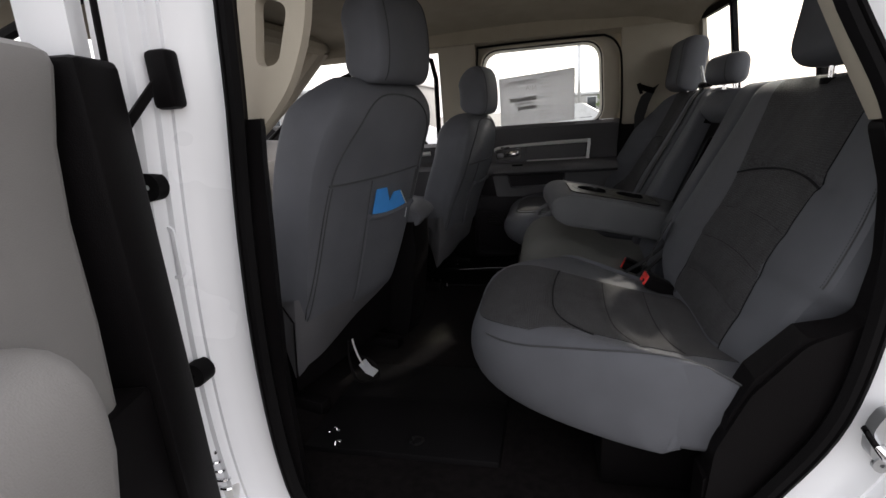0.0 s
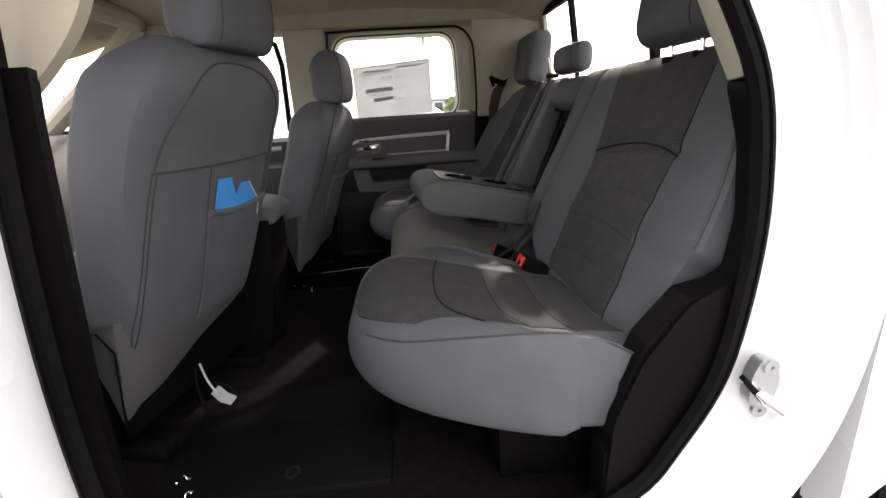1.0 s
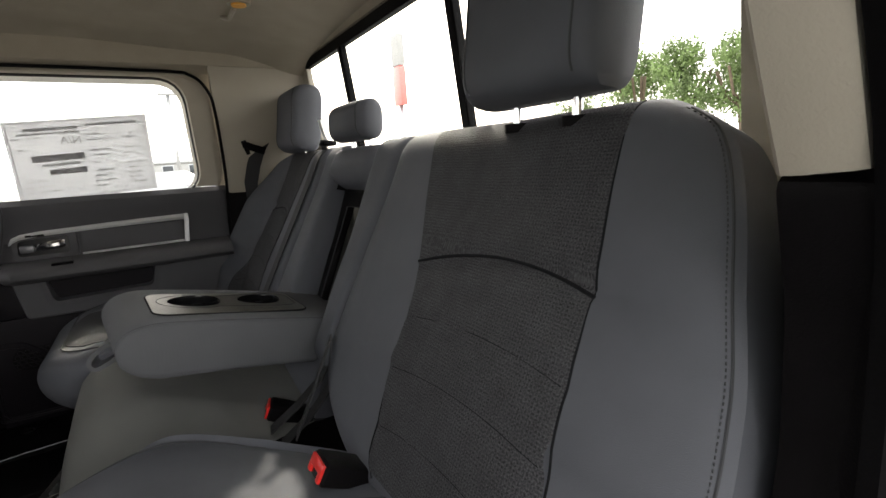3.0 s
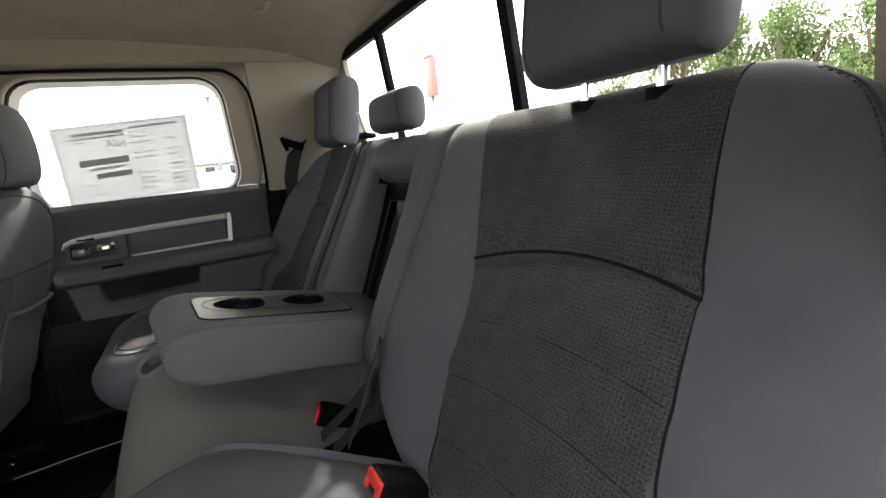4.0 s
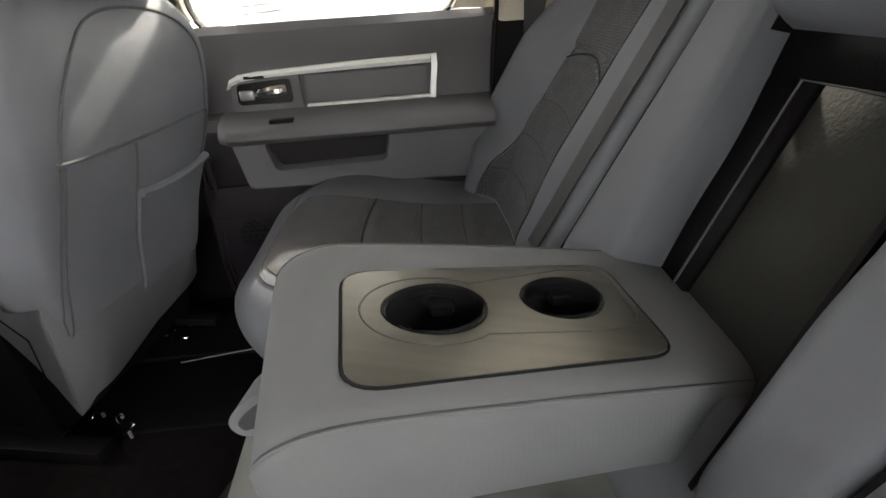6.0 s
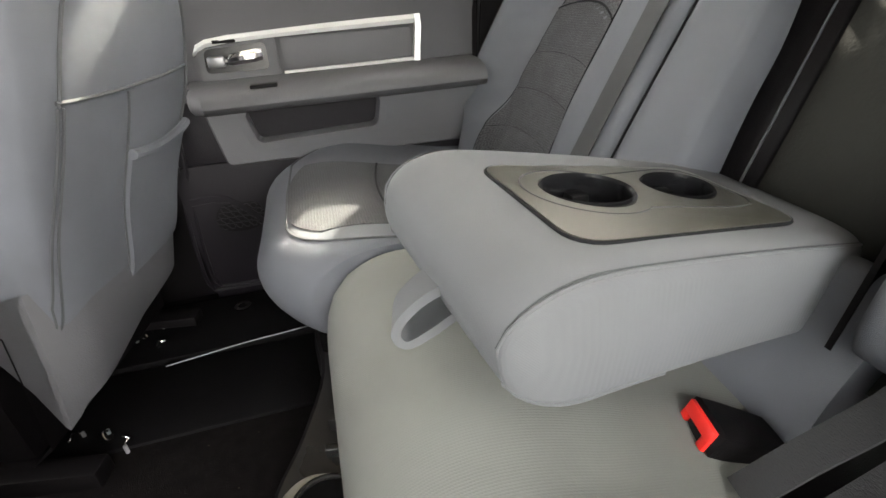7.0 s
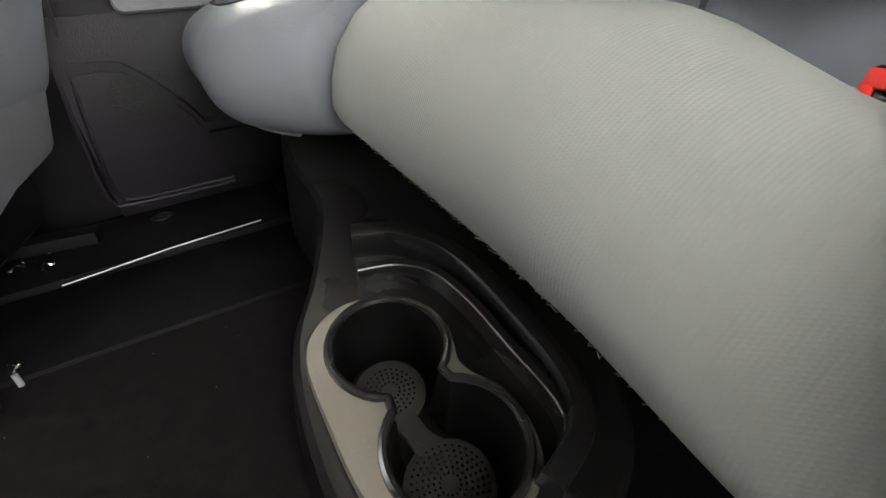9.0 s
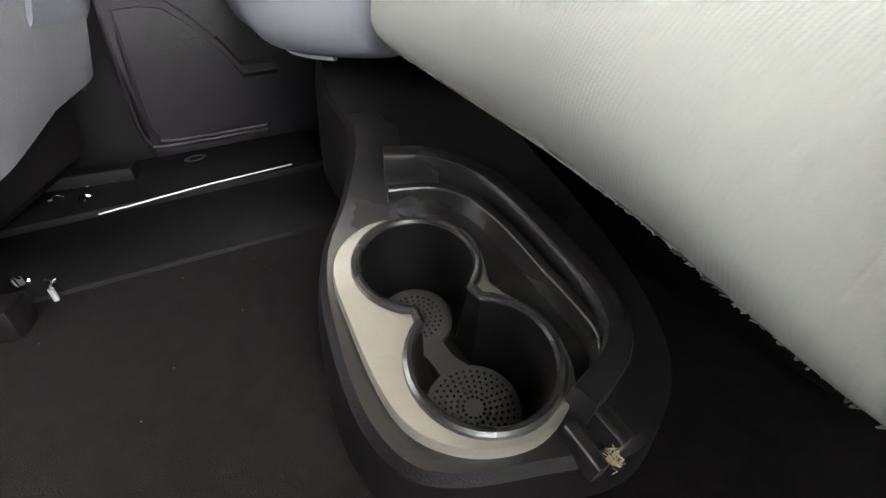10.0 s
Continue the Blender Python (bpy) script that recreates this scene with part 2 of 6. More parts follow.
def tube(pts, r, sides=8, bm=None, flat=1.0):
    """A round bar along points; flat squeezes it along its own normal."""
    pts = [Vector(p) for p in pts]
    rings, up = [], None
    for i, p in enumerate(pts):
        t = (pts[min(i + 1, len(pts) - 1)] - pts[max(i - 1, 0)]).normalized()
        if up is None:
            up = Vector((0, 0, 1)) if abs(t.z) < 0.9 else Vector((1, 0, 0))
        s = t.cross(up).normalized()
        up = s.cross(t).normalized()
        rings.append([p + s * r * math.cos(a) + up * r * flat * math.sin(a) for a in (2 * math.pi * k / sides for k in range(sides))])
    return loft(rings, bm=bm)


def ribbon(pts, side, w, th, bm=None):
    """A flat strap of width w and thickness th along points; side: the direction of its width."""
    pts = [Vector(p) for p in pts]
    side = Vector(side).normalized()
    rings = []
    for i, p in enumerate(pts):
        t = (pts[min(i + 1, len(pts) - 1)] - pts[max(i - 1, 0)]).normalized()
        n = t.cross(side).normalized()
        rings.append([p + side * w / 2 + n * th / 2, p - side * w / 2 + n * th / 2, p - side * w / 2 - n * th / 2, p + side * w / 2 - n * th / 2])
    return loft(rings, bm=bm)


def disc_ring(c, r0, r1, z0, z1, axis='z', n=28, bm=None):
    """A short pipe (r0 inner, r1 outer)."""
    rings = []
    for r, z in ((r0, z0), (r1, z0), (r1, z1), (r0, z1), (r0, z0)):
        ring = []
        for k in range(n):
            a = 2 * math.pi * k / n
            q = (r * math.cos(a), r * math.sin(a), z)
            ring.append(Vector(c) + (Vector(q) if axis == 'z' else Vector((q[0], q[2], q[1])) if axis == 'y' else Vector((q[2], q[0], q[1]))))
        rings.append(ring)
    return loft(rings, caps=False, bm=bm)


def lerp(a, b, t):
    return a + (b - a) * t


def spline(keys):
    """A smooth function through (v, value) keys."""
    ks = sorted(keys)

    def f(v):
        if v <= ks[0][0]:
            return ks[0][1]
        for (a, p), (b, q) in zip(ks, ks[1:]):
            if v <= b:
                t = (v - a) / (b - a)
                return p + (q - p) * (t * t * (3 - 2 * t))
        return ks[-1][1]
    return f


def curve(keys):
    """A smooth function through (v, value) keys that keeps its slope at them."""
    ks = sorted(keys)
    xs, ys = [k[0] for k in ks], [k[1] for k in ks]
    sl = [(ys[i + 1] - ys[i]) / (xs[i + 1] - xs[i]) for i in range(len(ks) - 1)]
    ms = [sl[0]] + [0.0 if a * b <= 0 else 2 * a * b / (a + b) for a, b in zip(sl, sl[1:])] + [sl[-1]]

    def f(v):
        if v <= xs[0]:
            return ys[0]
        for i in range(len(sl)):
            if v <= xs[i + 1]:
                h = xs[i + 1] - xs[i]
                t = (v - xs[i]) / h
                return ys[i] * (2 * t ** 3 - 3 * t * t + 1) + ms[i] * h * (t ** 3 - 2 * t * t + t) + ys[i + 1] * (3 * t * t - 2 * t ** 3) + ms[i + 1] * h * (t ** 3 - t * t)
        return ys[-1]
    return f


class Pillow:
    """An upholstered form: rounded sections across y, strung along a path in the x-z plane.
    lo, hi: its y edges along v; bf, bb: depth before and behind the path; n: squareness of the section;
    m0, m1: squareness of its two ends; e0, e1: how far its width draws in there; extra(u, v): relief of the front;
    plan(u, v): how far its front draws back, seen from above; under(x): the height of its underside, where that is flat."""

    def __init__(self, path, lo, hi, bf, bb, n=4.5, m0=4.0, m1=4.0, e0=0.3, e1=0.3, d0=1.0, d1=1.0, extra=None, k=0.25, plan=None, under=None):
        self.under = under
        self.plan = plan or (lambda u, v: 0.0)
        self.px, self.pz = spline_path(path)
        self.lo = lo if callable(lo) else (lambda v: lo)
        self.hi = hi if callable(hi) else (lambda v: hi)
        self.bf = bf if callable(bf) else (lambda v: bf)
        self.bb = bb if callable(bb) else (lambda v: bb)
        self.n, self.m0, self.m1, self.e0, self.e1, self.d0, self.d1, self.k = n, m0, m1, e0, e1, d0, d1, k
        self.extra = extra or (lambda u, v: 0.0)

    def ends(self, v):
        q = max(0.0, 1 - v / self.k) if v < self.k else max(0.0, 1 - (1 - v) / self.k) if v > 1 - self.k else 0.0
        m, e, d = (self.m0, self.e0, self.d0) if v < 0.5 else (self.m1, self.e1, self.d1)
        s = max(0.0, 1 - q ** m) ** (1 / m)
        return 1 - d * (1 - s), 1 - e * (1 - s)

    def at(self, u, v, off=0.0, side=1, flat=None):
        v = min(1.0, max(0.0, v))
        s, ws = self.ends(v)
        lo, hi = self.lo(v), self.hi(v)
        c, w = (lo + hi) / 2, (hi - lo) / 2
        h = 0.004
        tx, tz = self.px(min(1, v + h)) - self.px(max(0, v - h)), self.pz(min(1, v + h)) - self.pz(max(0, v - h))
        ln = math.hypot(tx, tz) or 1
        nx, nz = -tz / ln, tx / ln
        d = max(0.0, 1 - abs(u) ** self.n) ** (1 / self.n) if flat is None else flat
        b = (self.bf(v) if side > 0 else -self.bb(v)) * s * d
        if side < 0 and self.under:
            x = self.px(v) + self.plan(u, v)
            return Vector((x, c + w * ws * u, lerp(self.pz(v), self.under(x), d * s)))
        if side > 0:
            b += self.extra(u, v) * s * min(1, d * 1.5)
        b += off * (1 if side > 0 else -1)
        return Vector((self.px(v) + nx * b + self.plan(u, v), c + w * ws * u, self.pz(v) + nz * b))

    def mesh(self, nu=28, nv=36):
        rings = []
        for i in range(nv + 1):
            t = i / nv
            v = 0.5 - 0.5 * math.cos(math.pi * t)
            v = lerp(t, v, 0.85)
            ring = []
            for j in range(2 * nu):
                sd = 1 if j < nu else -1
                q = 1 - 2 * (j % nu) / nu
                u = sd * lerp(q, math.sin(math.pi / 2 * q), 0.8)
                d = max(0.0, 1 - abs(u) ** self.n) ** (1 / self.n)
                ring.append(self.at(u, v, side=sd, flat=d))
            rings.append(ring)
        return loft(rings)

    def patch(self, uf, vf, ns=24, nt=32, off=0.002, side=1, tuck=0.006):
        """A cover laid on the form, its rim tucked in: uf, vf(s, t) with s, t from 0 to 1. UVs run in metres."""
        bm = bmesh.new()
        uvl = bm.loops.layers.uv.new("UVMap")
        close = lambda k, n: 0.0 if k == 0 else 1.0 if k == n else 0.004 + 0.992 * (k - 1) / (n - 2)
        vv = []
        for i in range(nt + 1):
            row = []
            for j in range(ns + 1):
                s, t = close(j, ns), close(i, nt)
                rim = i in (0, nt) or j in (0, ns)
                p = self.at(uf(s, t), vf(s, t), off - (tuck if rim else 0), side)
                row.append((bm.verts.new(p), p))
            vv.append(row)
        o = vv[0][ns // 2][1]
        for i in range(nt):
            for j in range(ns):
                q = [vv[i][j], vv[i][j + 1], vv[i + 1][j + 1], vv[i + 1][j]]
                f = bm.faces.new([a for a, _ in q])
                for lp, (a, p) in zip(f.loops, q):
                    lp[uvl].uv = (p.y, math.copysign((Vector((p.x, o.y, p.z)) - o).length, 1))
        return bm

    def seam(self, pts, r=0.0022, off=0.0, side=1, sides=6):
        return tube([self.at(u, v, off, side) for u, v in pts], r, sides)


def spline_path(path):
    """Smooth x(v), z(v) through the path's points, v from 0 to 1 by length."""
    pts = [Vector((p[0], p[1])) for p in path]
    dense = []
    for i in range(len(pts) - 1):
        p0, p1, p2, p3 = pts[max(i - 1, 0)], pts[i], pts[i + 1], pts[min(i + 2, len(pts) - 1)]
        for k in range(12):
            t = k / 12
            dense.append(0.5 * ((2 * p1) + (p2 - p0) * t + (2 * p0 - 5 * p1 + 4 * p2 - p3) * t * t + (3 * p1 - p0 - 3 * p2 + p3) * t ** 3))
    dense.append(pts[-1])
    acc = [0.0]
    for a, b in zip(dense, dense[1:]):
        acc.append(acc[-1] + (b - a).length)
    acc = np.array(acc) / acc[-1]
    xs, zs = np.array([p[0] for p in dense]), np.array([p[1] for p in dense])
    return (lambda v: float(np.interp(v, acc, xs))), (lambda v: float(np.interp(v, acc, zs)))


def span(a, b, n=24):
    return [lerp(a, b, k / n) for k in range(n + 1)]


# ---- outline helpers for panels in the x-z plane ----
def smooth_loop(pts, per=6):
    """A closed smooth curve through (x, z) points."""
    out, n = [], len(pts)
    q = [Vector((p[0], p[1])) for p in pts]
    for i in range(n):
        p0, p1, p2, p3 = q[i - 1], q[i], q[(i + 1) % n], q[(i + 2) % n]
        for k in range(per):
            t = k / per
            out.append(0.5 * ((2 * p1) + (p2 - p0) * t + (2 * p0 - 5 * p1 + 4 * p2 - p3) * t * t + (3 * p1 - p0 - 3 * p2 + p3) * t ** 3))
    return out


def round_poly(pts, r, per=6):
    """A polygon in (x, z) with rounded corners."""
    out, n = [], len(pts)
    q = [Vector((p[0], p[1])) for p in pts]
    for i in range(n):
        a, b, c = q[i - 1], q[i], q[(i + 1) % n]
        ri = min(r, (a - b).length * 0.45, (c - b).length * 0.45)
        s, e = b + (a - b).normalized() * ri, b + (c - b).normalized() * ri
        for k in range(per + 1):
            t = k / per
            out.append((1 - t) ** 2 * s + 2 * t * (1 - t) * b + t * t * e)
    return out


def grown(loop, d):
    """The loop moved outward by d (its points run counter-clockwise or clockwise alike)."""
    n = len(loop)
    c = sum(loop, Vector((0, 0))) / n
    out = []
    for i, p in enumerate(loop):
        t = (loop[(i + 1) % n] - loop[i - 1])
        nrm = Vector((t.y, -t.x)).normalized()
        if nrm.dot(p - c) < 0:
            nrm = -nrm
        out.append(p + nrm * d)
    return out


def wall_y(z):
    """The cab side leans in above the sill."""
    return 0.875 - max(0.0, z - 0.63) * 0.20


def ring_panel(loop, steps, sgn=1, follow=True, bm=None, fore=1.0):
    """A skin round an opening: steps of (outward distance, y); y follows the leaning side where asked."""
    rings = []
    for d, y in steps:
        ring = []
        for p, o in zip(grown(loop, d), loop):
            q = o + (p - o) * fore if o.x < -0.15 else p
            ring.append((q.x, sgn * (y + (wall_y(q.y) - 0.875 if follow else 0)), q.y))
        rings.append(ring)
    return loft(rings, caps=False, bm=bm)


def plate_xz(loop, y0, y1, bm=None, follow=False, sgn=1):
    """A flat slab with the loop's outline between two y."""
    rings = [[(p.x, sgn * (y + (wall_y(p.y) - 0.875 if follow else 0)), p.y) for p in loop] for y in (y0, y1)]
    return loft(rings, bm=bm)


# ---- ground and surroundings ----
GROUND = -0.62
bm = bmesh.new()
bmesh.ops.create_grid(bm, x_segments=40, y_segments=40, size=400)
bmesh.ops.translate(bm, verts=bm.verts, vec=(0, 0, GROUND))
tagged(part("ground", bm, "asphalt", smooth=False), "grey asphalt parking lot round the truck", "ground", kind="structure")

# ---- cab: floor, roof, sides ----
floor = thing("floor", "black carpeted cab floor with in-floor bin lids", "floor", kind="structure")
part("carpet", box(-1.35, 0.78, -0.89, 0.88, -0.06, -0.004, 0.003), "carpet", floor)
part("bin_lid", box(-0.30, 0.16, 0.575, 0.775, -0.02, 0.010, 0.006), "rubber", floor, "black in-floor storage lid")
part("bin_lid", box(-0.30, 0.16, 0.37, 0.570, -0.02, 0.002, 0.005), "rubber", floor)
part("bin_lid", box(-0.30, 0.16, -0.735, -0.52, -0.02, 0.010, 0.006), "rubber", floor, "black in-floor storage lid")
part("bin_lid", box(-0.30, 0.16, -0.515, -0.335, -0.02, 0.002, 0.005), "rubber", floor)
part("lid_edge", tube([(-0.162, 0.548, 0.012), (-0.02, 0.570, 0.013), (0.108, 0.582, 0.012)], 0.0014), "steel_dark", floor, "thin metal lid edge")
for y in (0.715, -0.69):
    part("latch_slot", disc_ring((-0.035, y, 0), 0.010, 0.018, 0.008, 0.013), "satinblack", floor, "round lid latch")

ROOF_KEYS = spline([(-1.2, 1.02), (-0.8, 1.10), (0.2, 1.12), (0.6, 1.10), (0.90, 1.045)])


def roof_z(x, y):
    return ROOF_KEYS(x) + 0.035 * (1 - (y / 0.72) ** 2)


rings = []
for i in range(41):
    x = lerp(-1.2, 0.89, i / 40)
    rings.append([(x, y, roof_z(x, y) - 0.05 * max(0.0, (abs(y) - 0.62) / 0.16) ** 2) for y in span(-0.78, 0.78, 30)])
bm = loft(rings, closed=False)
headliner = tagged(part("ceiling", bm, "liner"), "beige cloth headliner of the cab", "ceiling", kind="structure")
roof = tagged(part("roof", loft([[(p[0], p[1] * 1.12, p[2] + 0.06) for p in r] for r in rings], closed=False), "paint"), "white painted steel truck roof", "roof", kind="structure")

APERTURE = smooth_loop([(-0.175, 0.99), (-0.08, 1.035), (0.15, 1.045), (0.40, 1.035), (0.535, 0.965), (0.610, 0.82), (0.676, 0.69), (0.698, 0.56), (0.696, 0.43), (0.670, 0.28), (0.612, 0.165),
                        (0.545, 0.080), (0.40, 0.015), (0.15, -0.02), (-0.10, -0.02), (-0.205, 0.01), (-0.235, 0.12), (-0.242, 0.32), (-0.230, 0.54), (-0.205, 0.76)], 5)
body = thing("truck_body", "white painted pickup cab body side", "truck body", kind="structure")
# black inner trim, then the seal, then the painted jamb with its ribs, then the outer skin
part("jamb_trim", ring_panel(APERTURE, [(0.006, 0.855), (0.004, 0.875), (-0.002, 0.888), (-0.010, 0.898)], -1, False), "black", body, "black plastic jamb trim")
part("door_seal", ring_panel(APERTURE, [(-0.016, 0.895), (-0.021, 0.906), (-0.015, 0.917), (-0.007, 0.918), (-0.005, 0.914), (-0.003, 0.919), (0.003, 0.916), (0.006, 0.898)], -1, False), "rubber", body, "black rubber door seal")
part("door_jamb", ring_panel(APERTURE, [(-0.004, 0.893), (0.012, 0.898), (0.040, 0.912), (0.052, 0.925), (0.058, 0.936), (0.064, 0.934), (0.069, 0.948), (0.077, 0.948), (0.083, 0.966), (0.091, 0.970), (0.104, 1.000)], -1, False, fore=1.3), "paint", body)


# ---- rear bench ----
bench = thing("rear_bench_seat", "grey cloth rear bench seat with dark woven inserts and folded-down armrest", "seat")
SPLIT_N, SPLIT_F = -0.132, 0.322


ARCH = 0.63


def arch_at(s):
    """How the seam across the insert rises and falls, from its inner to its outer end."""
    return 0.045 * (1 - (2 * s - 1) ** 2) - 0.058 * (1 - s) - 0.030 * s


def back_relief(sign):
    def f(u, v):
        r = 0.016 * (abs(u) ** 4) - 0.006 * max(0, 1 - abs(u) / 0.5)
        w = -sign * u
        arch = arch_at(min(1.0, max(0.0, (0.27 - w) / 0.97)))
        field = max(0.0, 1 - abs((w + 0.24) / 0.60) ** 6)
        for vs, deep in ((ARCH + arch, 0.007), (0.46 + arch * 0.5, 0.0022), (0.33 + arch * 0.5, 0.0022), (0.19 + arch * 0.5, 0.0022)):
            r -= deep * field * math.exp(-((v - vs) / 0.020) ** 2)
        return r + 0.010 * math.exp(-((v - 0.32) / 0.16) ** 2) * (1 - abs(u))
    return f


BACK_PATH = [(0.596, 0.231), (0.650, 0.331), (0.702, 0.431), (0.755, 0.531), (0.808, 0.631), (0.840, 0.700), (0.858, 0.748)]


def outer_back(sgn):
    if sgn < 0:
        lo = curve([(0, -0.790), (0.22, -0.806), (0.31, -0.815), (0.37, -0.838), (0.50, -0.832), (0.65, -0.812), (0.80, -0.790), (0.90, -0.765), (1, -0.690)])
        hi = curve([(0, -0.350), (0.05, -0.280), (0.11, -0.200), (0.18, -0.150), (0.26, SPLIT_N), (1, SPLIT_N)])
        ins, outs = curve([(0, -0.46), (0.10, -0.405), (0.28, -0.392), (0.50, -0.375), (0.62, -0.352), (0.80, -0.300), (1, -0.258)]), curve([(0, -0.718), (0.20, -0.710), (0.42, -0.693), (0.63, -0.680), (0.82, -0.662), (1, -0.655)])
    else:
        lo, hi = (lambda v: SPLIT_F), curve([(0, 0.74), (0.18, 0.745), (0.30, 0.790), (0.40, 0.806), (0.70, 0.800), (0.88, 0.775), (1, 0.69)])
        ins, outs = curve([(0, 0.46), (0.62, 0.475), (1, 0.44)]), curve([(0, 0.700), (0.35, 0.690), (0.62, 0.672), (1, 0.665)])
    # the outboard bolsters stand out from the rest of the back
    steep = curve([(0.0, 0.030), (0.30, 0.022), (0.55, 0.010), (0.80, 0.0), (1.0, 0.0)] if sgn < 0 else [(0, -0.060), (0.30, -0.090), (0.65, -0.085), (0.85, -0.040), (1, -0.010)])
    out = lambda u: max(0.0, (sgn * u - 0.55) / 0.45)
    p = Pillow(BACK_PATH, lo, hi, 0.062, 0.040, n=5, m0=3, m1=2.6, e0=0.05, e1=0.12, extra=back_relief(sgn), k=0.13,
               plan=lambda u, v: steep(v) * out(u) ** 2 * (3 - 2 * min(1.0, out(u))))
    ob = part("backrest", p.mesh(32, 100), "cloth", bench)
    arc = ARCH
    s_in, s_out = (1, -1) if sgn < 0 else (-1, 1)

    def uu(s, t):
        """The insert's share of the width, from its inner to its outer edge."""
        c, w = (p.lo(t) + p.hi(t)) / 2, (p.hi(t) - p.lo(t)) / 2 * p.ends(t)[1]
        return max(-0.97, min(0.97, (lerp(ins(t), outs(t), s) - c) / w))
    # woven insert: upper and lower fields, parted by the arched seam
    bow = arch_at
    part("insert", p.patch(lambda s, t: uu(s, lerp(arc, 0.985, t)), lambda s, t: lerp(arc + bow(s), 0.985, t), 24, 40, off=0.0018, tuck=0.004), "woven", ob, "dark woven cloth insert")
    part("insert", p.patch(lambda s, t: uu(s, lerp(0.06, arc, t)), lambda s, t: lerp(0.06, arc + bow(s), t), 24, 72, off=0.0018, tuck=0.004), "woven", ob, "dark woven cloth insert")
    part("seam", p.seam([(uu(s, arc), arc + bow(s)) for s in span(0, 1)], 0.0026, 0.0010), "thread", ob)
    for s in (0, 1):
        part("seam", p.seam([(uu(s, t), t) for t in span(0.05, 0.985, 40)], 0.0014, 0.0002), "thread", ob)
    for vv in (0.46, 0.33, 0.19):
        part("seam", p.seam([(uu(s, vv), vv + bow(s) * 0.5) for s in span(0.02, 0.98)], 0.0010, 0.0010), "thread", ob)
    # outboard bolster seam, stitched
    bm = bmesh.new()
    for q in range(70):
        ta, tb = 0.36 + 0.0085 * q, 0.36 + 0.0085 * q + 0.0046
        tube([p.at(s_out * 0.950, t, 0.0001) for t in (ta, tb)], 0.0007, 5, bm)
    part("seam", p.seam([(s_out * 0.962, t) for t in span(0.36, 0.95, 40)], 0.0013, 0.0002), "seam", ob)
    part("stitching", bm, "seam", ob, "row of dark stitches")
    part("seam", p.seam([(s_in * 0.990, t) for t in span(0.16, 0.98, 40)], 0.0034, 0.0004), "thread", ob, "dark welt along the split of the bench")
    return p


near_back, far_back = outer_back(-1), outer_back(1)

# centre of the backrest: two side strips, a top pad and the hollow that the armrest folds out of
STRIPS = ((lambda v: SPLIT_N, spline([(0, -0.060), (0.45, -0.036), (0.85, -0.004), (1, 0.0)])), (spline([(0, 0.180), (0.45, 0.200), (0.85, 0.228), (1, 0.232)]), lambda v: SPLIT_F))
for lo, hi in STRIPS:
    p = Pillow([(0.632, 0.298)] + BACK_PATH[2:], lo, hi, 0.060, 0.035, n=6, m0=3, m1=2.6, e0=0.02, e1=0.05, k=0.13)
    part("centre_backrest", p.mesh(16, 40), "cloth", bench)
p = Pillow([(0.802, 0.640), (0.826, 0.680), (0.842, 0.712), (0.852, 0.736)], -0.03, 0.26, 0.064, 0.035, n=6, m0=2.2, m1=2.4, e0=0.0, e1=0.04, k=0.40)
part("centre_backrest", p.mesh(24, 24), "cloth", bench, "padded top of the centre backrest")
bm = loft([[(0.64, y, 0.26), (0.838, y, 0.70), (0.868, y, 0.70), (0.67, y, 0.26)] for y in (-0.10, 0.28)])
part("hollow_back", bm, "hollow", bench, "dark plastic back of the armrest hollow")
for y0, y1 in ((-0.045, -0.008), (0.192, 0.224)):
    part("hollow_side", loft([[(0.612 + d, y0, 0.30), (0.755 + d, y1, 0.60), (0.790 + d, y1, 0.67), (0.790 + d, y1 + 0.006, 0.67), (0.755 + d, y1 + 0.006, 0.60), (0.612 + d, y0 + 0.006, 0.30)] for d in (0.0, 0.075)]), "black", bench)
for ya, yb, za, zb in ((-0.05, 0.24, 0.600, 0.675), (0.150, 0.215, 0.28, 0.60)):
    fx = lambda z: 0.64 + (z - 0.26) * 0.45 - 0.010
    part("hollow_frame", loft([[(fx(z) + d, y + (0.45 * (z - 0.6) * 0.12), z) for z, d in ((za, 0), (zb, 0), (zb, 0.016), (za, 0.016))] for y in (ya, yb)]), "black", bench, "dark frame of the armrest hollow")
p = Pillow([(0.600, 0.150), (0.622, 0.24), (0.655, 0.31), (0.680, 0.36)], -0.07, 0.215, 0.034, 0.03, n=8, m0=3, m1=3, e0=0.0, e1=0.02, k=0.12)
part("centre_backrest", p.mesh(24, 24), "cloth", bench, "lower pad of the centre backrest")
p = Pillow([(0.585, 0.135), (0.606, 0.22), (0.634, 0.30), (0.672, 0.38)], 0.196, 0.334, 0.040, 0.03, n=7, m0=3, m1=3, e0=0.0, e1=0.0, k=0.12)
part("centre_backrest", p.mesh(16, 20), "cloth", bench, "lower end of the centre backrest")
part("hollow_edge", tube([(fx(0.30) - 0.002, 0.150, 0.30), (fx(0.45) - 0.002, 0.158, 0.45), (fx(0.60) - 0.002, 0.168, 0.60), (fx(0.603) - 0.002, 0.06, 0.603), (fx(0.603) - 0.002, -0.05, 0.603)], 0.0016), "seam", bench, "pale edge of the hollow's panel")

# cushions
CUSH = [(0.166, 0.220), (0.133, 0.244), (0.142, 0.277), (0.212, 0.291), (0.33, 0.274), (0.45, 0.256), (0.64, 0.242)]


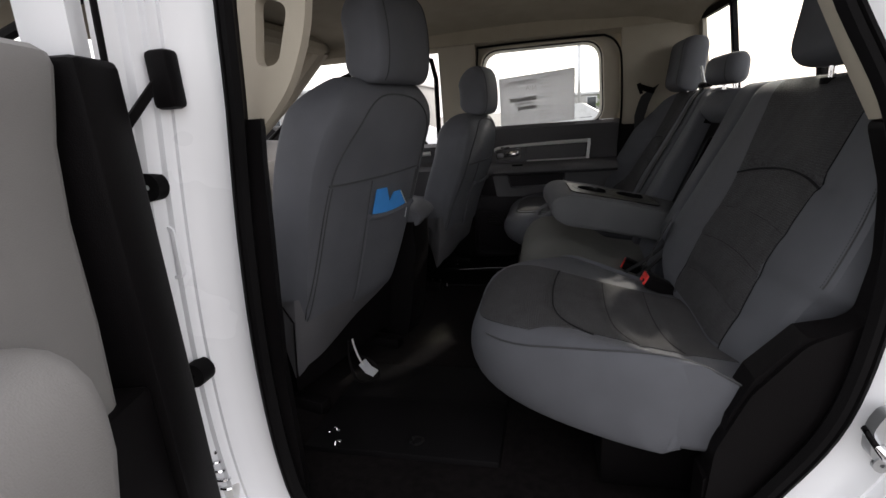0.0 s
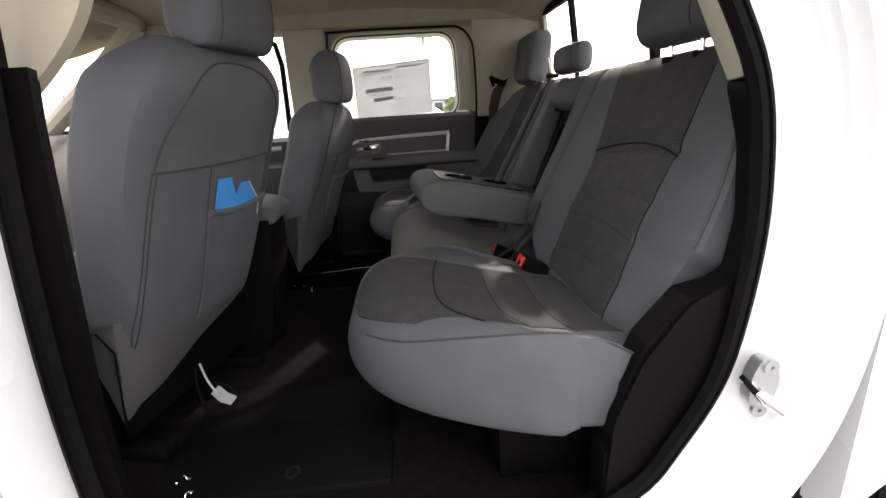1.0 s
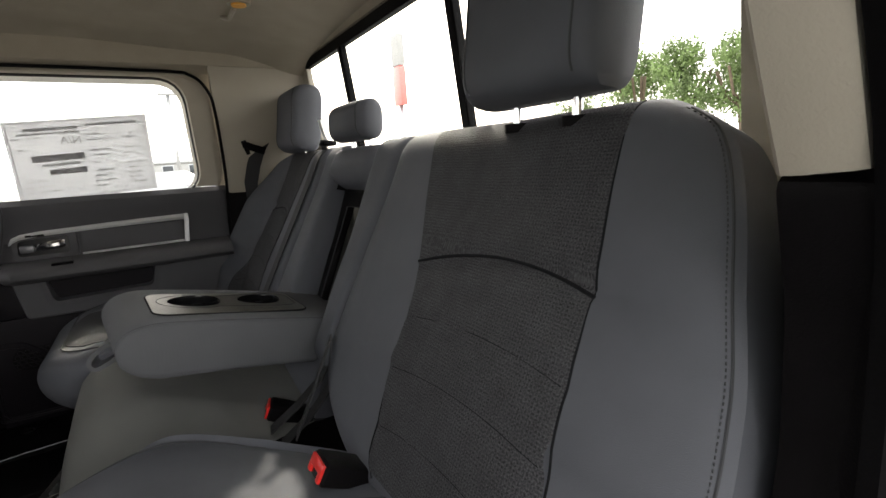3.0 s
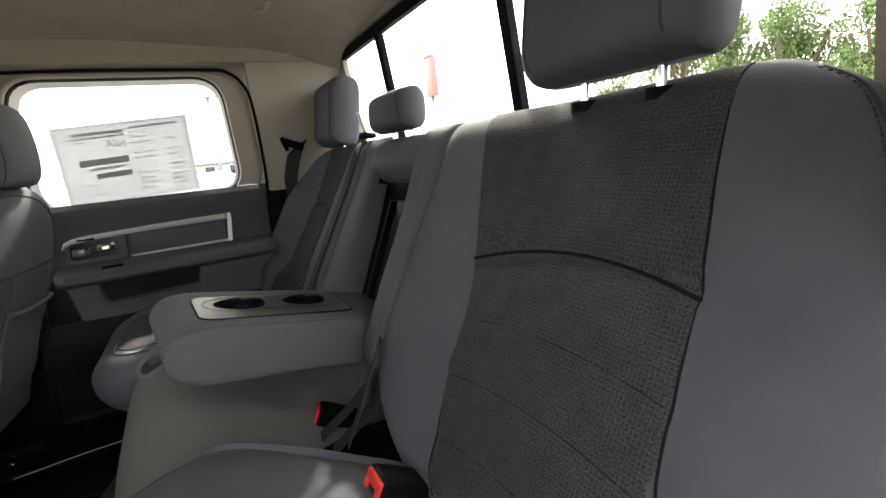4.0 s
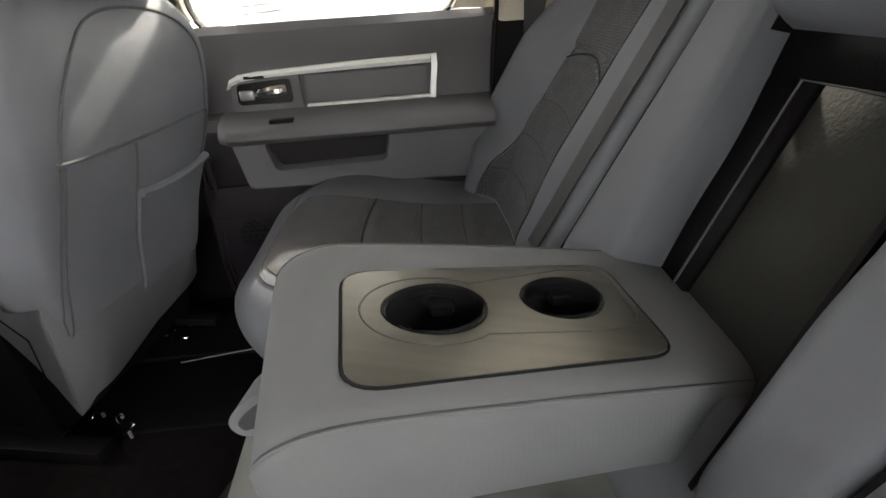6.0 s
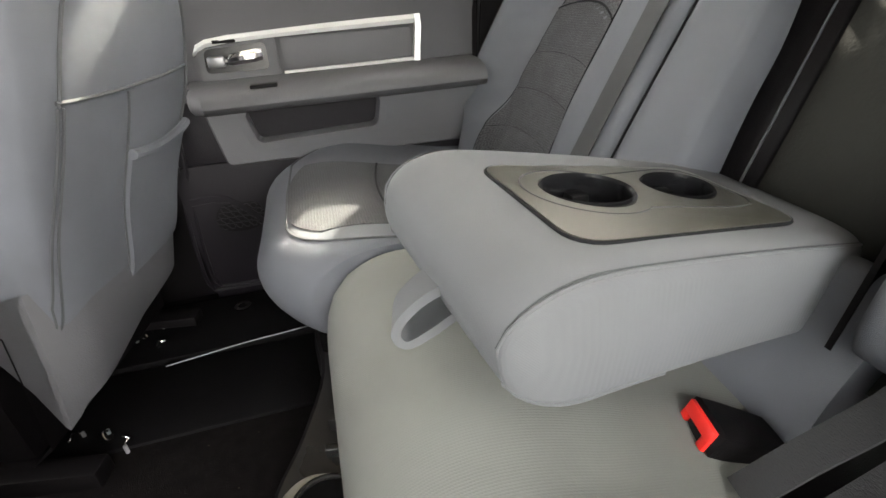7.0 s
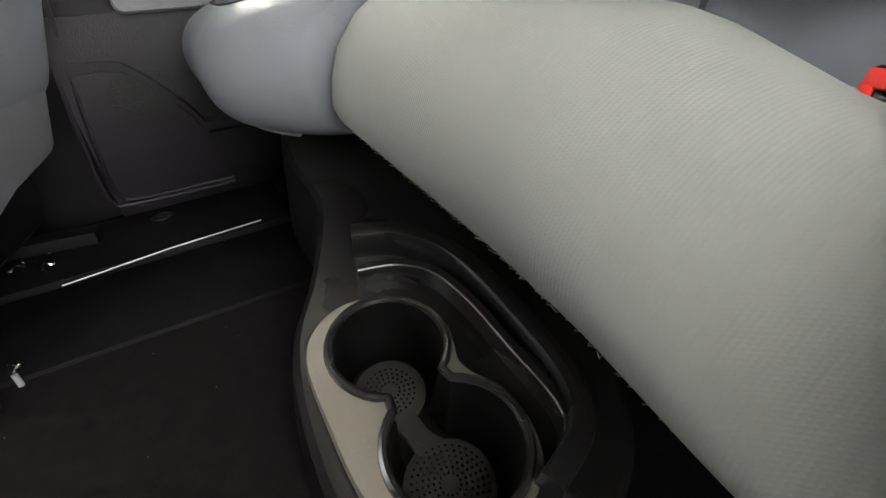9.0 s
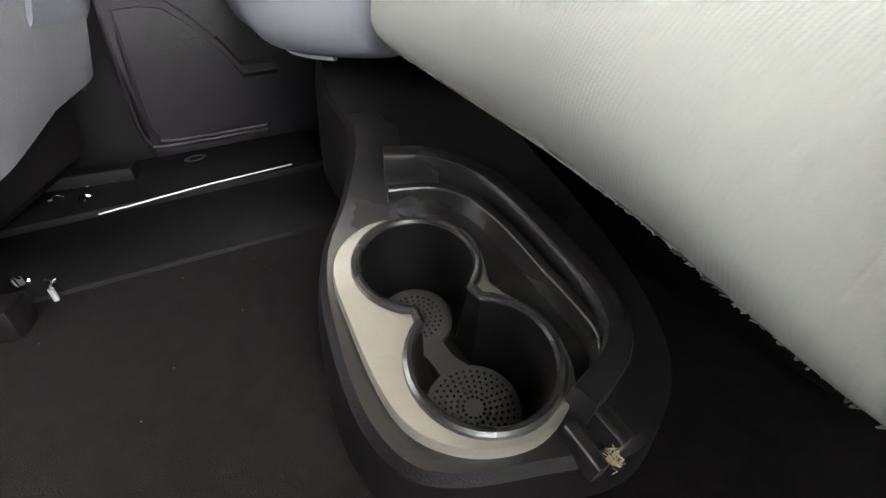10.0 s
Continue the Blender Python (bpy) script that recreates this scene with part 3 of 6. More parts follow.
def outer_cushion(sgn):
    y0, y1 = (-0.868, curve([(0, -0.148), (0.28, -0.140), (0.58, -0.190), (0.78, -0.260), (1, -0.360)])) if sgn < 0 else (0.250, 0.815)

    def f(u, v):
        r = 0.012 * abs(u) ** 3 - 0.010 * math.exp(-((v - 0.55) / 0.25) ** 2) * (1 - abs(u))
        s = (u + 0.20) / 0.62
        field, bend = max(0.0, 1 - abs(s) ** 6), -0.03 * max(0.0, 1 - s * s)
        for vs, deep in ((0.43 + bend, 0.006), (0.60 + bend * 0.4, 0.004), (0.75 + bend * 0.4, 0.004)):
            r -= deep * field * math.exp(-((v - vs) / 0.018) ** 2)
        return r - (0.055 * max(0.0, (u - 0.2) / 0.8) ** 1.7 if sgn < 0 else 0.060 * max(0.0, (-u - 0.3) / 0.7) ** 1.5 * min(1.0, max(0.0, (v - 0.40) / 0.3)))
    path = [(0.172, 0.170), (0.139, 0.205), (0.133, 0.247), (0.150, 0.278), (0.215, 0.290)] + CUSH[4:] if sgn < 0 else [(x - 0.014, z) for x, z in CUSH]
    px = spline_path(path)[0]
    # its front corners are rounded off in plan, the one by the door far more
    near_plan = lambda u: 0.36 * max(0.0, (-u - 0.2) / 0.8) ** 2.6 + 0.15 * max(0.0, (u - 0.42) / 0.58) ** 2
    far_plan = lambda u: 0.14 * max(0.0, (u - 0.35) / 0.65) ** 2.4 + 0.085 * max(0.0, (-u - 0.5) / 0.5) ** 1.8
    p = Pillow(path, y0, y1, spline([(0, 0.040), (0.3, 0.042), (1, 0.036)]), spline([(0, 0.02), (0.5, 0.118), (1, 0.112)]), n=9, m0=2.2, m1=4, e0=0.04, e1=0.02, extra=f, k=0.16,
               plan=lambda u, v: (near_plan if sgn < 0 else far_plan)(u) * max(0.0, 1 - (px(v) - 0.093) / 0.52),
               under=lambda x: lerp(0.165, 0.155, (x - 0.16) / 0.36) if sgn < 0 else lerp(0.215, 0.175, (x - 0.16) / 0.36))
    ob = part("cushion", p.mesh(48, 110), "cloth", bench)

    def uu(s, t):
        return (lerp(-0.64, 0.42, s) if sgn < 0 else lerp(-0.70, 0.42, s)) * lerp(1.06, 0.98, t)
    v0, vm = (0.190 if sgn < 0 else 0.165), 0.43
    rim = 0.185 if sgn < 0 else 0.165
    nose = lambda s: 0.045 * (abs(2 * s - 1) ** 3)
    mid = lambda s: -0.03 * (1 - (2 * s - 1) ** 2)
    part("insert", p.patch(lambda s, t: uu(s, lerp(v0, vm, t)), lambda s, t: lerp(v0 + nose(s), vm + mid(s), t), off=0.0018, tuck=0.004), "woven", ob, "dark woven cloth insert")
    part("insert", p.patch(lambda s, t: uu(s, lerp(vm, 0.97, t)), lambda s, t: lerp(vm + mid(s), 0.97, t), 24, 60, off=0.0018, tuck=0.004), "woven", ob, "dark woven cloth insert")
    part("seam", p.seam([(uu(s, vm), vm + mid(s)) for s in span(0, 1)], 0.0024, 0.0010), "thread", ob)
    for vv in (0.60, 0.75):
        part("seam", p.seam([(uu(s, vv), vv + mid(s) * 0.4) for s in span(0.02, 0.98)], 0.0012, 0.0016), "thread", ob)
    # piping round the front edge
    pts = []
    for a in span(0, math.pi, 48):
        cu, su = math.cos(a), math.sin(a)
        u = -math.copysign(abs(cu) ** 0.22, cu) * 0.996
        pts.append((u, rim + (0.965 - rim) * (1 - su ** 0.34) if su > 0 else 0.98))
    part("piping", p.seam(pts, 0.0020, 0.0006), "seam", ob, "raised piping round the cushion edge")
    if sgn > 0:
        part("piping", p.seam([(u, 0.035 + 0.10 * max(0.0, abs(u) - 0.9)) for u in span(-0.80, 0.80, 40)], 0.0034, 0.001), "piping", ob, "raised piping along the lower edge")
    return p


near_cush, far_cush = outer_cushion(-1), outer_cushion(1)
CCUSH = [(0.252, 0.168), (0.233, 0.198), (0.227, 0.224), (0.240, 0.248), (0.285, 0.254), (0.37, 0.222), (0.48, 0.165), (0.62, 0.125)]
p = Pillow(CCUSH, curve([(0, -0.175), (0.3, -0.178), (0.45, -0.155), (0.65, -0.100), (1, -0.060)]), 0.256, spline([(0, 0.060), (0.3, 0.068), (1, 0.062)]), spline([(0, 0.02), (0.3, 0.06), (1, 0.066)]), n=9, m0=2.2, m1=4, e0=0.02, e1=0.0, k=0.14)


def hang(bm):
    """The cushion lies lower towards the driver side, and so does its hem."""
    for v in bm.verts:
        v.co.z += ((v.co.y - 0.13) * 0.12 + 0.30 * min(0.0, v.co.y)) * min(1.0, max(0.0, v.co.z - 0.17) / 0.12)
        v.co.z += ((v.co.y + 0.03) * 0.13 + 0.12 * min(0.0, v.co.y + 0.07) + 0.019 + 0.05 * min(0.0, v.co.y)) * max(0.0, 0.245 - v.co.z) / 0.09
    return bm


ccush = part("cushion", hang(p.mesh(40, 72)), "knit", bench, "pale ribbed cloth centre cushion")
p_hem = p.seam([(u, 0.072) for u in span(-0.97, 0.97, 60)], 0.0026, 0.0)
rh = random.Random(8)
for _ in range(520):
    u, v = rh.uniform(-0.96, 0.96), rh.uniform(0.060, 0.085)
    tube([p.at(u, v, 0.001), p.at(u + rh.gauss(0, 0.004), v - rh.uniform(-0.01, 0.015), 0.0022), p.at(u + rh.gauss(0, 0.006), v - rh.uniform(-0.008, 0.018), 0.0010)], 0.0004, 4, p_hem)
hang(p_hem)
part("seat_base", box(0.36, 0.74, -0.760, 0.775, 0.0, 0.19, 0.012), "black", bench, "black plastic seat base")

# headrests
def headrest(yc, w, x, z0, h, th, lean=0.16, n=5):
    path = [(x, z0), (x + lean * h * 0.5, z0 + h * 0.5), (x + lean * h * 0.9, z0 + h)]
    p = Pillow(path, yc - w, yc + w, th, th * 0.8, n=n, m0=min(3, n), m1=min(3, n), e0=0.10, e1=0.14, k=0.28 if n > 4 else 0.42)
    ob = part("headrest", p.mesh(24, 28), "cloth", bench)
    part("seam", p.seam([(0.80, t) for t in span(0.06, 0.95)], 0.0014, 0.0006), "seam", ob)
    part("seam", p.seam([(-0.80, t) for t in span(0.06, 0.95)], 0.0014, 0.0006), "seam", ob)
    for s in (-1, 1):
        y = yc + s * w * 0.45
        part("post", tube([(x + 0.012, y, z0 + 0.03), (x + 0.010, y, z0 - 0.05)], 0.0065, 12), "chrome", ob, "chrome headrest post")
        part("collar", disc_ring((x + 0.010, y, z0 - 0.028), 0.008, 0.018, -0.006, 0.006), "black", ob)
    return ob


headrest(-0.518, 0.120, 0.796, 0.768, 0.21, 0.058)
headrest(0.635, 0.118, 0.802, 0.752, 0.20, 0.056)
headrest(0.128, 0.112, 0.806, 0.758, 0.088, 0.050, 0.05, 2.6)

part("seat_pan_edge", ribbon([(0.272, 0.040, 0.140), (0.262, -0.010, 0.136), (0.252, -0.060, 0.132), (0.246, -0.105, 0.128)], (-0.25, 0.0, 1), 0.020, 0.005), "rubber", bench, "black folded seat pan edge")
part("clip", tube([(0.2545, -0.032, 0.140), (0.2485, -0.062, 0.138)], 0.0022, 8), "satinblack", bench, "small bright-edged cover clip")
part("hem", p_hem, "fray", ccush, "frayed hem of the cushion cover")
# armrest, folded down
ARM = Pillow([(0.280, 0.402), (0.34, 0.408), (0.47, 0.399), (0.60, 0.386), (0.72, 0.372)], -0.116, 0.172, 0.052, 0.050, n=7, m0=2.2, m1=3, e0=0.12, e1=0.02, k=0.15)
bm = ARM.mesh(56, 80)
gone = [f for f in bm.faces if 0.352 < f.calc_center_median().x < 0.580 and -0.062 < f.calc_center_median().y < 0.085 and f.calc_center_median().z > 0.425]
bmesh.ops.delete(bm, geom=gone, context='FACES')
arm = part("armrest", bm, "armcloth", bench, "padded cloth armrest folded down")
# a sewn edge runs round each flank: along the top, over the nose and back under it
for u in (-0.955, 0.94):
    top = [ARM.at(u, t, 0.0006) for t in span(0.97, 0.004, 60)]
    low = [ARM.at(u, t, 0.0006, -1) for t in span(0.004, 0.30, 24)]
    part("seam", tube(top + low, 0.0013, 6), "armcloth", arm, "sewn edge of the armrest")
    part("seam", tube([ARM.at(u * 0.985, t, 0.0002) for t in span(0.97, 0.004, 60)], 0.0008, 6), "seam", arm)


def on_arm(x, y, dz=0.0):
    """A place on the armrest's top, which falls a little to the rear."""
    return Vector((x, y, lerp(0.4610, 0.4415, (x - 0.335) / 0.265) + dz))


def arm_slab(outline, holes, z0, z1, n=64):
    """A slab along the armrest's top with round holes: rings from each hole to its share of the outline."""
    bm = bmesh.new()
    edge_loops = []
    for lp in [outline] + holes:
        for z in (z0, z1):
            vs = [bm.verts.new(on_arm(p[0], p[1], z)) for p in lp]
            es = [bm.edges.new((vs[i], vs[(i + 1) % len(vs)])) for i in range(len(vs))]
            edge_loops.append((vs, es))
    for z in (0, 1):
        es = [e for k, (vs, ee) in enumerate(edge_loops) if k % 2 == z for e in ee]
        bmesh.ops.triangle_fill(bm, use_beauty=True, use_dissolve=False, edges=es)
    for k in range(0, len(edge_loops), 2):
        a, b = edge_loops[k][0], edge_loops[k + 1][0]
        for i in range(len(a)):
            j = (i + 1) % len(a)
            bm.faces.new((a[i], a[j], b[j], b[i]))
    return bm


PLATE = round_poly([(0.338, -0.084), (0.592, -0.074), (0.592, 0.100), (0.342, 0.086)], 0.028)
CUPS = [((0.408, 0.016), 0.0415), ((0.522, 0.028), 0.0395)]
rings_c = [[(cx + r * math.cos(2 * math.pi * k / 32), cy + r * math.sin(2 * math.pi * k / 32)) for k in range(32)] for (cx, cy), r in CUPS]
cup_plate = part("cup_holder_plate", arm_slab(PLATE, rings_c, -0.010, 0.001), "bezel", arm, "brushed champagne cup holder plate", sharp=50)
for (cx, cy), r in CUPS:
    c = on_arm(cx, cy)
    bm = disc_ring(c, r - 0.0035, r + 0.0005, -0.006, 0.0016)
    part("rim", bm, "gloss", cup_plate, "black bevelled rim")
    rings = []
    for rr, z in ((r - 0.002, 0.004), (r - 0.004, -0.01), (r - 0.006, -0.052), (r - 0.010, -0.056), (0.001, -0.056)):
        rings.append([c + Vector((rr * math.cos(2 * math.pi * k / 32), rr * math.sin(2 * math.pi * k / 32), z)) for k in range(32)])
    part("cup_well", loft(rings, caps=False), "gloss", cup_plate, "black cup well")
    for k in range(3):
        a = 2 * math.pi * k / 3 + 1.3
        q = c + Vector((math.cos(a), math.sin(a), 0)) * (r - 0.010)
        part("grip", box(q.x - 0.010, q.x + 0.010, q.y - 0.009, q.y + 0.009, q.z - 0.022, q.z - 0.010, 0.004), "rubber", cup_plate)
(c1x, c1y), (c2x, c2y) = CUPS[0][0], CUPS[1][0]
ring = [(c1x + 0.056 * math.cos(a), c1y + 0.056 * math.sin(a)) for a in span(0.9, 2 * math.pi - 0.9, 28)]
ring += [(c2x + 0.020, c2y - 0.062), (c2x + 0.050, c2y - 0.056), (c2x + 0.063, c2y - 0.036), (c2x + 0.063, c2y + 0.036), (c2x + 0.050, c2y + 0.056), (c2x + 0.020, c2y + 0.060)]
part("groove", tube([on_arm(x, y, 0.0008) for x, y in ring + ring[:1]], 0.0009, 5), "seam", cup_plate, "fine groove round the cups")
lp = grown(PLATE, 0.0012)
part("plate_gap", tube([on_arm(p.x, p.y, -0.0008) for p in lp + lp[:1]], 0.0016, 6), "thread", cup_plate, "dark gap round the plate")
def open_arc(pts, per=5):
    """A smooth curve through points."""
    q = [Vector(p) for p in pts]
    out = []
    for i in range(len(q) - 1):
        p0, p1, p2, p3 = q[max(i - 1, 0)], q[i], q[i + 1], q[min(i + 2, len(q) - 1)]
        for k in range(per):
            t = k / per
            out.append(0.5 * ((2 * p1) + (p2 - p0) * t + (2 * p0 - 5 * p1 + 4 * p2 - p3) * t * t + (3 * p1 - p0 - 3 * p2 + p3) * t ** 3))
    return out + [q[-1]]


# pull strap at the armrest's front
loop = [(-0.012, 0.408), (0.012, 0.406), (0.038, 0.395), (0.058, 0.379), (0.064, 0.366), (0.055, 0.358), (0.034, 0.367), (0.012, 0.380), (-0.008, 0.388)]
part("pull_strap", ribbon(open_arc([(0.306 - 0.80 * a, 0.020 + 0.22 * a, 0.386 + (z - 0.386) * 0.95) for a, z in loop]), (0.27, 0.96, 0.0), 0.042, 0.0065), "armcloth", arm, "grey cloth pull strap loop")

# the armrest lies a little askew and falls to the rear
for ob in (arm, *arm.children_recursive):
    for v in ob.data.vertices:
        a, b, c = v.co.x - 0.402, v.co.y - 0.016, v.co.z - 0.457
        v.co = Vector((0.396 + 1.10 * a - 0.11 * b, 0.038 + 0.28 * a + 0.80 * b, 0.462 - 0.20 * a + 0.06 * b + 1.10 * c))

# ---- seat belts of the rear bench ----
def buckle(x, y, z, lean, label, turn=0):
    b = thing("seat_belt_buckle", label, "buckle", "rear seat belt buckles")
    m = Matrix.Translation((x, y, z)) @ Matrix.Rotation(radians(turn), 4, 'Z') @ Matrix.Rotation(radians(lean), 4, 'Y')
    part("housing", loft([[(a * kx, w * ky, zz) for a, w in ((-1, -0.8), (-0.8, -1), (0.8, -1), (1, -0.8), (1, 0.8), (0.8, 1), (-0.8, 1), (-1, 0.8))] for kx, ky, zz in ((0.010, 0.018, -0.090), (0.014, 0.024, -0.080), (0.016, 0.026, -0.030), (0.016, 0.026, -0.004), (0.013, 0.023, 0.0))]), "black", b)
    bm = box(-0.002, 0.0125, -0.022, 0.022, -0.012, 0.004, 0.002)
    for a in (-1, 1):
        box(-0.0125, 0.0, a * 0.022 - 0.005 * (a + 1), a * 0.022 + 0.005 * (1 - a), -0.012, 0.004, 0.0015, bm=bm)
    part("button", bm, "red", b, "red release button")
    part("slot", box(-0.0115, -0.003, -0.011, 0.011, -0.008, 0.001, 0.001), "gloss", b, "dark slot for the tongue")
    part("stalk", ribbon([(0, 0, -0.085), (0.006, 0, -0.12), (0.02, 0, -0.16)], (0, 1, 0), 0.036, 0.004), "belt", b, "black webbing stalk")
    b.matrix_world = m
    return b


buckle(0.498, -0.392, 0.306, -62, "black seat belt buckle with red button on the cushion")
buckle(0.500, -0.030, 0.230, -66, "black seat belt buckle with red button beside the armrest", -14)
buckle(0.400, 0.296, 0.312, -62, "black seat belt buckle with red button on the cushion")

tuck = thing("rear_seat_belt", "black belt webbing tucked between cushion and backrest", "seat belt")
part("webbing", ribbon([(0.600, -0.175, 0.400), (0.570, -0.180, 0.345), (0.545, -0.182, 0.290), (0.520, -0.175, 0.235)], (0.35, 1, 0), 0.036, 0.003), "belt", tuck)
part("webbing", ribbon([(0.490, -0.092, 0.215), (0.540, -0.098, 0.250), (0.590, -0.112, 0.300), (0.622, -0.125, 0.360)], (0.2, 1, 0), 0.032, 0.003), "belt", tuck)
part("webbing", ribbon([(0.500, -0.135, 0.205), (0.548, -0.140, 0.240), (0.592, -0.150, 0.292), (0.615, -0.160, 0.345)], (0.2, 1, 0), 0.032, 0.003), "belt", tuck)
belt = thing("rear_seat_belt", "black rear seat belt with guide on the pillar", "seat belt")
part("webbing", ribbon([(0.735, 0.800, 0.815), (0.705, 0.792, 0.772), (0.682, 0.785, 0.72), (0.668, 0.800, 0.66), (0.672, 0.815, 0.58), (0.680, 0.815, 0.48)], (0.75, -0.35, -0.2), 0.045, 0.002), "belt", belt)
part("guide", tube([(0.660, 0.795, 0.792), (0.690, 0.785, 0.778), (0.725, 0.780, 0.766)], 0.013, 10), "black", belt, "black plastic belt guide")
part("guide_foot", tube([(0.672, 0.80, 0.76), (0.664, 0.79, 0.785), (0.658, 0.782, 0.802)], 0.009, 8), "black", belt)
cbelt = thing("centre_seat_belt", "black centre seat belt running down the backrest", "seat belt")
BP = Pillow(BACK_PATH, SPLIT_F, SPLIT_F + 0.10, 0.062, 0.05, n=9, m0=3, m1=2.6, e0=0.0, e1=0.0, k=0.16)
part("webbing", ribbon([BP.at(0.05, v, 0.006) for v in span(0.12, 0.97, 20)] + [Vector((0.80, SPLIT_F + 0.05, 0.775)), Vector((0.83, SPLIT_F + 0.05, 0.77))], (0, 1, 0), 0.044, 0.002), "belt", cbelt)
part("slot_bezel", box(0.795, 0.835, SPLIT_F + 0.026, SPLIT_F + 0.074, 0.758, 0.772, 0.006), "black", cbelt)
part("tongue", ribbon([(0.812, SPLIT_F + 0.05, 0.775), (0.806, SPLIT_F + 0.055, 0.80), (0.800, SPLIT_F + 0.058, 0.832)], (0, 1, 0), 0.022, 0.003), "satin", cbelt, "metal belt tongue")

# ---- far side of the cab ----
WIN = round_poly([(-0.045, 0.640), (0.512, 0.650), (0.492, 0.995), (-0.030, 0.995)], 0.075)
fwall = thing("wall_far_side", "passenger side of the cab with beige pillar trim", "cab side", kind="structure")


def pillar_skin(pts, y_off, material, parent, name, label="", thick=0.03):
    """A trim panel of the leaning cab side, from its (x, z) outline."""
    lp = round_poly(pts, 0.02, 4)
    return part(name, plate_xz(lp, 0.875 + y_off, 0.875 + y_off + thick, follow=True), material, parent, label)


pillar_skin([(0.590, 0.630), (0.90, 0.630), (0.90, 1.06), (0.575, 1.06)], -0.055, "pillar", fwall, "pillar_trim", "beige rear pillar trim")
pillar_skin([(-0.250, 0.60), (-0.075, 0.60), (-0.06, 1.05), (-0.235, 1.05)], -0.045, "pillar", fwall, "pillar_trim", "beige centre pillar trim")
pillar_skin([(0.575, 0.20), (0.90, 0.20), (0.90, 0.645), (0.585, 0.645)], -0.050, "black", fwall, "pillar_trim", "black lower pillar trim")
pillar_skin([(-0.27, -0.02), (-0.09, -0.02), (-0.075, 0.62), (-0.25, 0.62)], -0.050, "black", fwall, "pillar_trim", "black lower pillar trim")
part("seal", tube(open_arc([(0.575, 0.815, 0.20), (0.582, 0.815, 0.50), (0.590, 0.798, 0.70), (0.580, 0.758, 0.90), (0.562, 0.748, 0.968), (0.52, 0.744, 1.006), (0.44, 0.742, 1.014), (0.0, 0.742, 1.014), (-0.050, 0.748, 0.985), (-0.066, 0.79, 0.75), (-0.075, 0.815, 0.5), (-0.09, 0.815, 0.05)]), 0.0048, 8), "rubber", fwall, "black door seal")
part("roof_rail", loft([[(x, 0.73, roof_z(x, 0.7) + 0.01), (x, 0.735, 1.035), (x, 0.80, 1.015), (x, 0.83, 1.10)] for x in span(-1.0, 0.89, 12)]), "liner", fwall, "beige cloth roof rail")


